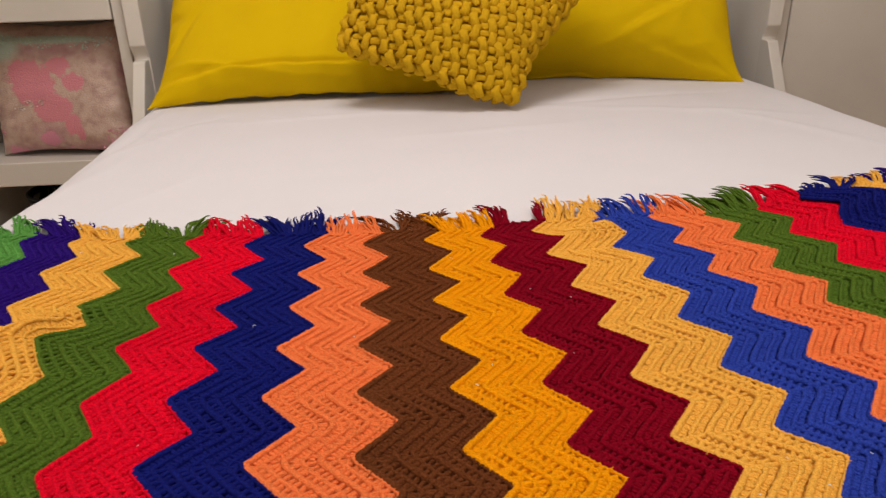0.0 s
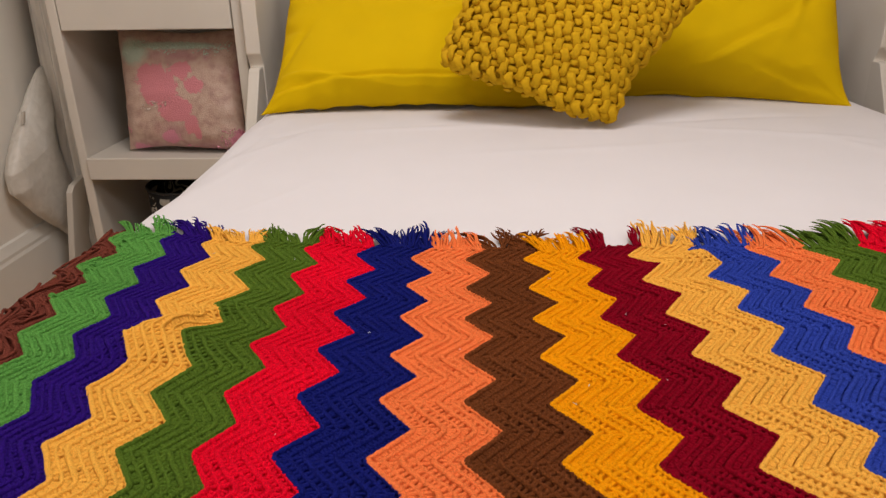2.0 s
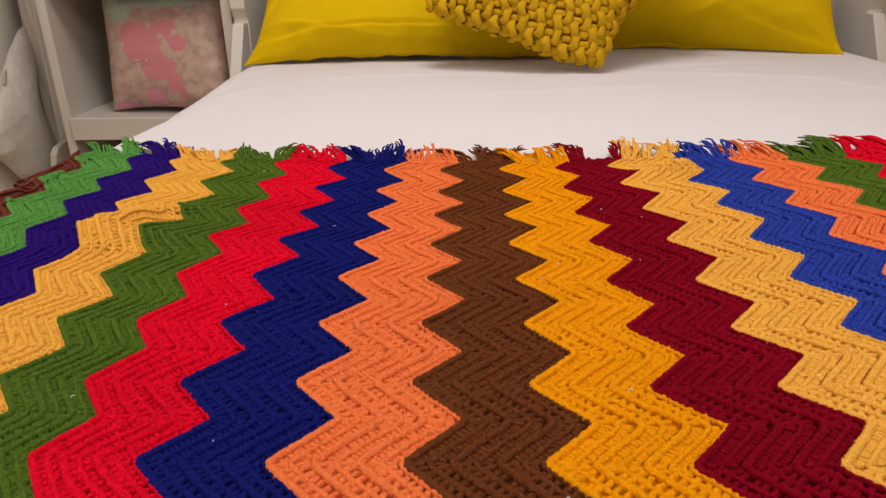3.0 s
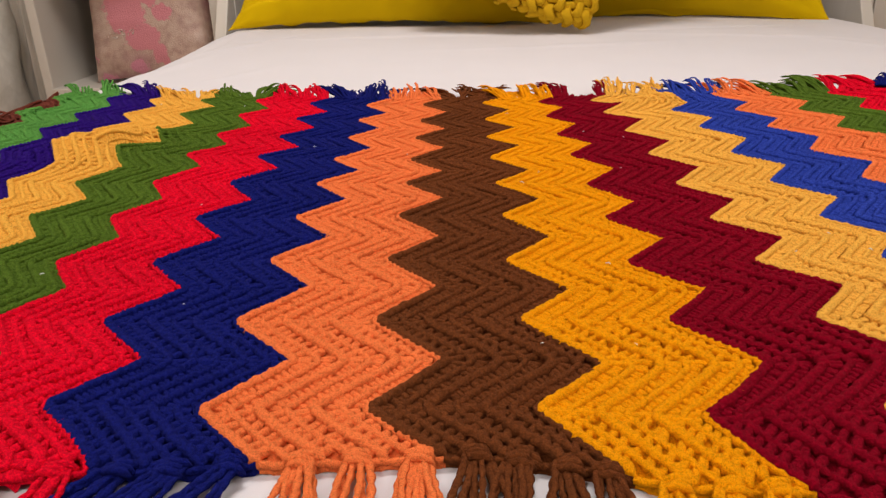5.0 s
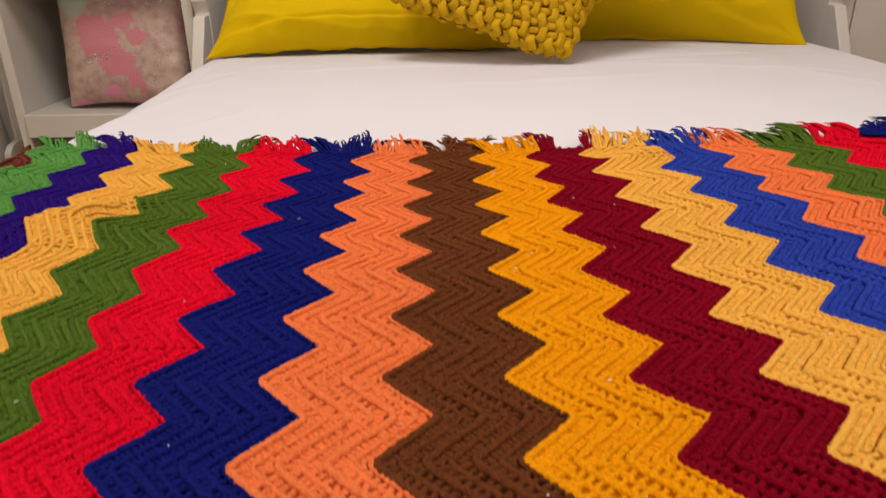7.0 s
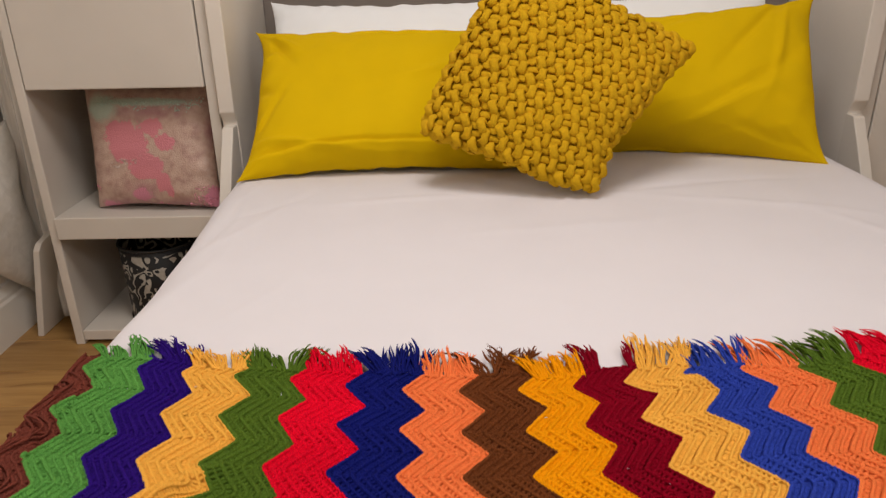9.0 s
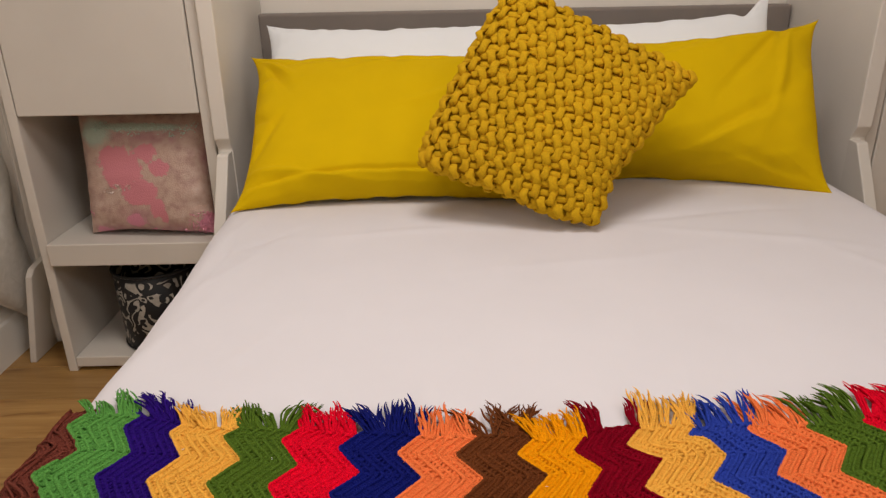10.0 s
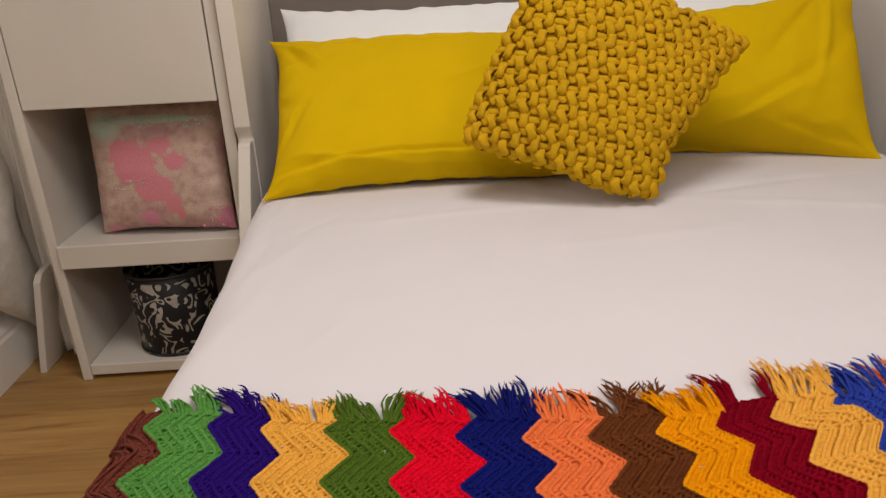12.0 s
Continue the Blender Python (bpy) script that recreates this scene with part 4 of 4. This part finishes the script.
# ---- closed wardrobe on the other side ----
ward = thing("wardrobe", "tall closed white lacquered wardrobe beside the bed", "wardrobe", place=(1.3, 2.9, 0))
ward_inv = Matrix.Translation((-1.3, -2.9, 0))
for name, box in (("side_panel", (0.915, 0.945, CAB_Y, Y_BACK - 0.004, 0, 2.2)), ("side_panel", (1.67, 1.70, CAB_Y, Y_BACK - 0.004, 0, 2.2)), ("door", (0.949, 1.305, CAB_Y, CAB_Y + 0.02, 0.06, 2.19)), ("door", (1.309, 1.666, CAB_Y, CAB_Y + 0.02, 0.06, 2.19)), ("plinth", (0.949, 1.666, CAB_Y + 0.03, CAB_Y + 0.05, 0, 0.058)), ("top_panel", (0.947, 1.668, CAB_Y + 0.002, Y_BACK - 0.004, 2.192, 2.21)), ("back_panel", (0.947, 1.668, Y_BACK - 0.02, Y_BACK - 0.005, 0.06, 2.19))):
    bm = block(*box)
    bm.transform(ward_inv)
    part(name, bm, WHITE_PAINT, ward)

# ---- low board at the wall, and the bag behind it ----
low_bm = board([(2.722, 0.0), (3.10, 0.0), (3.10, 0.36), (2.80, 0.318), (2.738, 0.306), (2.722, 0.286)], -1.484, -1.464)
for vert in low_bm.verts:
    vert.co.x += 0.18 * vert.co.z
low = part("low_board", low_bm, WHITE_PAINT)
tagged(low, "low white board with a slanted top leaning by the wall", "board")


def bag_material():
    m, n, l, b = material("clear_plastic_bag")
    v = place_vector(n, l)
    t = node(n, "ShaderNodeTexNoise", Scale=26.0, Detail=6.0, Distortion=1.2)
    l.new(v, t.inputs["Vector"])
    l.new(ramp(n, l, t.outputs["Fac"], [(0.35, (0.62, 0.585, 0.53)), (0.65, (0.70, 0.665, 0.61))]), b.inputs["Base Color"])
    b.inputs["Roughness"].default_value = 0.42
    bumped(n, l, b, t.outputs["Fac"], 0.35, 0.004)
    return m


BAG = bag_material()
bv, bf = [], []
nb, mb = 60, 48
axis = [(2.93, 0.0), (2.92, 0.06), (2.86, 0.16), (2.78, 0.27), (2.73, 0.36), (2.735, 0.42), (2.765, 0.48), (2.80, 0.545), (2.835, 0.60), (2.86, 0.64)]
girth = [0.03, 0.045, 0.070, 0.105, 0.126, 0.130, 0.118, 0.088, 0.055, 0.018]
for i in range(nb):
    t = i / (nb - 1) * (len(axis) - 1)
    k = min(int(t), len(axis) - 2)
    f = t - k
    f = f * f * (3 - 2 * f)
    cy, cz, g = (a * (1 - f) + b2 * f for a, b2 in ((axis[k][0], axis[k + 1][0]), (axis[k][1], axis[k + 1][1]), (girth[k], girth[k + 1])))
    for j in range(mb):
        a = 2 * math.pi * j / mb
        crumple = 1 + 0.11 * rnoise(math.cos(a) * 1.4, math.sin(a) * 1.4, cz * 6) + 0.035 * rnoise(math.cos(a) * 4, math.sin(a) * 4 + cz * 6, cz * 14) - 0.05 * max(0.0, 1 - 7 * abs(rnoise(math.cos(a) * 2.2, math.sin(a) * 2.2, cz * 9 + 3)))
        bv.append((max(X_LEFT + 0.004 + (0.02 if cz < 0.19 else 0.0), -1.512 + 0.34 * g * crumple * math.cos(a)), cy + g * crumple * math.sin(a), max(0.003, cz + 0.35 * g * math.sin(a))))
bf = [(i * mb + j, i * mb + (j + 1) % mb, (i + 1) * mb + (j + 1) % mb, (i + 1) * mb + j) for i in range(nb - 1) for j in range(mb)] + [tuple(range(mb))[::-1], tuple(range((nb - 1) * mb, nb * mb))]
bag = part("plastic_bag", mesh_of("plastic_bag", bv, bf, BAG), BAG)
tagged(bag, "crumpled milky-white plastic bag stuffed beside the wall", "bag")
tape = block(-0.004, 0.004, -0.005, 0.005, -0.018, 0.018, 0.0015)
tape.transform(pose(-1.490, 2.694, 0.525, 0, 14, 0))
part("tape", tape, WHITE_PAINT, bag, "pale strip of tape that closes the bag")


def film_material():
    m, n, l, b = material("clear_plastic_film")
    v = place_vector(n, l, (14, 14, 1.2))
    t = node(n, "ShaderNodeTexNoise", Scale=3.0, Detail=5.0, Distortion=0.8)
    l.new(v, t.inputs["Vector"])
    b.inputs["Base Color"].default_value = (0.86, 0.84, 0.79, 1)
    b.inputs["Roughness"].default_value = 0.25
    l.new(ramp(n, l, t.outputs["Fac"], [(0.35, (0.58,) * 3), (0.7, (0.9,) * 3)]), b.inputs["Alpha"])
    bumped(n, l, b, t.outputs["Fac"], 0.6, 0.01)
    return m


FILM = film_material()
fv = []
for i in range(40):
    q = i / 39
    for j in range(60):
        z = 0.02 + 1.7 * j / 59
        fold = 0.012 * math.sin(q * 26 + 1.5 * rnoise(q * 3, z * 1.3)) + 0.02 * rnoise(q * 2.5, z * 1.7, 6.0)
        fv.append((-1.530 + 0.185 * q, 2.90 - 0.14 * q + fold, z))
ff = grid_faces(40, 60)
film_sheet = part("plastic_cover", mesh_of("plastic_cover", fv, ff, FILM), FILM)
thick = film_sheet.modifiers.new("thickness", "SOLIDIFY")
thick.thickness = 0.0015
tagged(film_sheet, "tall clear plastic dust cover hanging beside the cabinet", "plastic cover")


# ---- sequin cushion ----
def sequin_material():
    m, n, l, b = material("pink_sequins")
    v = place_vector(n, l)
    cells = node(n, "ShaderNodeTexVoronoi", Scale=260.0)
    fine = node(n, "ShaderNodeTexNoise", Scale=40.0, Detail=4.0)
    for t in (cells, fine):
        l.new(v, t.inputs["Vector"])
    base = ramp(n, l, fine.outputs["Fac"], [(0.3, (0.40, 0.25, 0.21)), (0.5, (0.52, 0.36, 0.295)), (0.7, (0.58, 0.43, 0.36))])
    ragged = node(n, "ShaderNodeTexNoise", Scale=42.0, Detail=6.0, Roughness=0.72)
    l.new(v, ragged.inputs["Vector"])

    def patch(ovals, rough, stops):
        """Where brushed sequins lie: the union of ovals (centre x, z, radii), ragged in outline."""
        nearest = None
        for ox, oz, rx, rz in ovals:
            place = n.new("ShaderNodeVectorMath")
            place.operation = "MULTIPLY_ADD"
            l.new(v, place.inputs[0])
            place.inputs[1].default_value, place.inputs[2].default_value = (0.4 / rx, 0, 0.4 / rz), (-0.4 * ox / rx, 0, -0.4 * oz / rz)
            long = n.new("ShaderNodeVectorMath")
            long.operation = "LENGTH"
            l.new(place.outputs[0], long.inputs[0])
            if nearest is None:
                nearest = long.outputs["Value"]
            else:
                least = n.new("ShaderNodeMath")
                least.operation = "MINIMUM"
                l.new(nearest, least.inputs[0]), l.new(long.outputs["Value"], least.inputs[1])
                nearest = least.outputs[0]
        edge = n.new("ShaderNodeMath")
        edge.operation = "MULTIPLY_ADD"
        l.new(ragged.outputs["Fac"], edge.inputs[0])
        edge.inputs[1].default_value = 0.4 * rough
        l.new(nearest, edge.inputs[2])
        return ramp(n, l, edge.outputs[0], [(0.4 * at, tone) for at, tone in stops])

    mauve = patch(((0.01, 0.098, 0.10, 0.022), (0.09, 0.094, 0.016, 0.014), (0.175, 0.04, 0.018, 0.05), (0.09, -0.155, 0.13, 0.022), (-0.08, -0.155, 0.10, 0.020), (-0.02, -0.11, 0.05, 0.035)), 1.4, [(0.45, (0.75,) * 3), (1.9, (0, 0, 0))])
    base = mixed(n, l, mauve, base, (0.42, 0.17, 0.215))
    brushed = patch(((-0.056, 0.018, 0.066, 0.060), (0.018, 0.060, 0.032, 0.028), (0.052, 0.018, 0.030, 0.026), (-0.008, -0.046, 0.058, 0.040), (0.040, -0.090, 0.022, 0.030), (0.056, -0.112, 0.012, 0.022), (-0.090, 0.048, 0.030, 0.032)), 1.5, [(1.62, (1, 1, 1)), (1.70, (0, 0, 0))])
    base = mixed(n, l, brushed, base, (0.63, 0.225, 0.265))
    orchid = patch(((-0.028, -0.126, 0.034, 0.022), (-0.130, -0.168, 0.030, 0.026), (0.180, -0.140, 0.034, 0.034)), 1.6, [(1.55, (1, 1, 1)), (1.75, (0, 0, 0))])
    base = mixed(n, l, orchid, base, (0.66, 0.26, 0.36))
    corner = patch(((-0.130, 0.108, 0.045, 0.036), (-0.01, 0.124, 0.14, 0.010)), 1.0, [(1.2, (0.8,) * 3), (1.7, (0, 0, 0))])
    base = mixed(n, l, corner, base, (0.42, 0.56, 0.46))
    l.new(base, b.inputs["Base Color"])
    b.inputs["Roughness"].default_value = 0.5
    b.inputs["Metallic"].default_value = 0.1
    bumped(n, l, b, cells.outputs["Distance"], 0.5, 0.002)
    return m


SEQUIN = sequin_material()
pink_mesh, pink_mid = pillow(((-1.212, 2.735, 0.416), (-0.848, 2.712, 0.416), (-0.856, 2.80, 0.760), (-1.232, 2.83, 0.764)), 0.055, 0.045, SEQUIN, "sequin_cushion", 3.3, (), 0.04, 60, 60)
pink = part("sequin_cushion", pink_mesh, SEQUIN)
pink.location = pink_mid
tagged(pink, "square pale-pink sequin cushion with a brushed pink patch, on the shelf", "cushion")


# loose sequins that stand off the cloth: a ragged teal row, pink ones at a corner, a pale clump
def loose_sequins(name, colour, where, count, seed, label):
    rng = random.Random(seed)
    m, n, l, b = material(name)
    v = place_vector(n, l)
    t = node(n, "ShaderNodeTexNoise", Scale=180.0, Detail=2.0)
    l.new(v, t.inputs["Vector"])
    l.new(ramp(n, l, t.outputs["Fac"], [(0.3, tuple(c * 0.6 for c in colour)), (0.7, colour)]), b.inputs["Base Color"])
    b.inputs["Roughness"].default_value, b.inputs["Metallic"].default_value = 0.38, 0.12
    spots = [q for q in pink_mesh.vertices if q.co.y - 0.24 * q.co.z < -0.02 and where(q.co)]
    verts, faces = [], []
    for q in (rng.choice(spots) for _ in range(count)):
        tilt = (Vector((0, -1, 0.2)) + Vector((rng.uniform(-0.9, 0.9), 0, rng.uniform(-0.9, 0.9)))).normalized()
        side = tilt.cross(Vector((0.2, 0.1, 1))).normalized()
        up, r = tilt.cross(side), rng.uniform(0.0016, 0.0026)
        c = q.co + Vector((0, -0.0018, 0)) + Vector((rng.uniform(-0.004, 0.004), 0, rng.uniform(-0.004, 0.004)))
        start = len(verts)
        for level in (0.0, 0.0004):
            verts += [c + tilt * level + (side * math.cos(k * math.pi / 3) + up * math.sin(k * math.pi / 3)) * r for k in range(6)]
        faces += [tuple(start + 5 - k for k in range(6)), tuple(start + 6 + k for k in range(6))]
        faces += [(start + k, start + (k + 1) % 6, start + 6 + (k + 1) % 6, start + 6 + k) for k in range(6)]
    tagged(part(name, mesh_of(name, verts, faces, m, False), m, pink), label, kind="stuff")


loose_sequins("teal_sequins", (0.55, 0.74, 0.62), lambda p: abs(p.z - 0.118 - 0.016 * rnoise(p.x * 14, 0.3)) < 0.011 and abs(p.x) < 0.16, 170, 5, "ragged row of pale teal sequins")
loose_sequins("pink_sequins", (0.80, 0.30, 0.42), lambda p: p.z < -0.105 and (p.x > 0.12 or p.x < -0.15 or p.z < -0.155 + 0.02 * rnoise(p.x * 20, 0.7)), 150, 6, "glittering pink sequins at the corners")
loose_sequins("pale_sequins", (0.66, 0.52, 0.45), lambda p: abs(p.z + 0.035 - 0.2 * (p.x + 0.07)) < 0.010 and -0.11 < p.x < -0.035, 40, 7, "pale turned-up sequins")


# ---- patterned bin ----
def bin_material():
    m, n, l, b = material("black_silver_scroll")
    v = place_vector(n, l)
    # curling bands of even width, cut into pieces
    swirl = node(n, "ShaderNodeTexNoise", Scale=19.0, Detail=0.0, Distortion=1.0)
    notch = node(n, "ShaderNodeTexNoise", Scale=30.0, Detail=0.0, Distortion=0.5)
    wave = n.new("ShaderNodeMath")
    wave.operation = "MULTIPLY"
    wave.inputs[1].default_value = 26.0
    bands = n.new("ShaderNodeMath")
    bands.operation = "SINE"
    l.new(v, swirl.inputs["Vector"]), l.new(v, notch.inputs["Vector"])
    l.new(swirl.outputs["Fac"], wave.inputs[0]), l.new(wave.outputs[0], bands.inputs[0])
    blobs = ramp(n, l, bands.outputs[0], [(0.20, (0, 0, 0)), (0.32, (1, 1, 1))])
    cuts = ramp(n, l, notch.outputs["Fac"], [(0.43, (0, 0, 0)), (0.45, (1, 1, 1))])
    mask = mixed(n, l, 1.0, blobs, cuts, "MULTIPLY")
    high = n.new("ShaderNodeSeparateXYZ")
    l.new(v, high.inputs[0])
    mask = mixed(n, l, 1.0, mask, ramp(n, l, high.outputs[2], [(0.226, (1, 1, 1)), (0.228, (0, 0, 0))]), "MULTIPLY")
    worn = node(n, "ShaderNodeTexNoise", Scale=60.0, Detail=3.0)
    l.new(v, worn.inputs["Vector"])
    silver = ramp(n, l, worn.outputs["Fac"], [(0.3, (0.27, 0.245, 0.205)), (0.7, (0.38, 0.35, 0.30))])
    l.new(mixed(n, l, mask, (0.008, 0.008, 0.009), silver), b.inputs["Base Color"])
    b.inputs["Roughness"].default_value = 0.5
    b.inputs["Specular IOR Level"].default_value = 0.3
    bumped(n, l, b, mask, 0.25, 0.001)
    return m


BIN = bin_material()
BLACK = paint("black_enamel", (0.010, 0.010, 0.011), 0.45)
waste = thing("waste_bin", "round black waste bin with silver scrolls on the bottom shelf", "waste bin", place=(-1.083, 2.803, 0.0475))
rv, rf, seg = [], [], 64
for r, z in ((0.113, 0.0), (0.115, 0.004), (0.121, 0.248), (0.118, 0.249), (0.112, 0.008), (0.0, 0.008)):
    rv += [(r * math.cos(2 * math.pi * k / seg), r * math.sin(2 * math.pi * k / seg), z) for k in range(seg)]
for i in range(5):
    rf += [(i * seg + k, i * seg + (k + 1) % seg, (i + 1) * seg + (k + 1) % seg, (i + 1) * seg + k) for k in range(seg)]
rf.append(tuple(range(seg))[::-1])
me = weld(mesh_of("body", rv, rf, BIN), 0.0002)
part("body", me, BIN, waste)
for r, z, h in ((0.1212, 0.241, 0.012), (0.1155, 0.003, 0.010)):
    tv2, tf2 = [], []
    ring = [(r * math.cos(2 * math.pi * k / seg), r * math.sin(2 * math.pi * k / seg), z + 0.004) for k in range(seg + 1)]
    tube(ring, [0.004] * (seg + 1), 8, tv2, tf2, False)
    part("rim", mesh_of("rim", tv2, tf2, BLACK), BLACK, waste, "black rolled rim")

# ---- floor boards ----
board_w = 0.176
y = 2.345 - 25 * board_w
while y < Y_BACK:
    x = X_LEFT - random.uniform(0.0, 0.55)
    while x < X_RIGHT:
        length = random.uniform(1.55, 2.0)
        x0, x1, y0, y1 = max(x, X_LEFT), min(x + length, X_RIGHT), max(y, Y_FRONT), min(y + board_w, Y_BACK)
        if x1 - x0 > 0.02 and y1 - y0 > 0.02:
            bm = block(x0 + 0.0008, x1 - 0.0008, y0 + 0.0008, y1 - 0.0008, -0.0119, 0.0, 0.0014, 1)
            bm.transform(Matrix.Translation((-x0, -y0, 0)))
            ob = part("plank", bm, OAK, floor)
            ob.location = (x0, y0, 0)
        x += length
    y += board_w
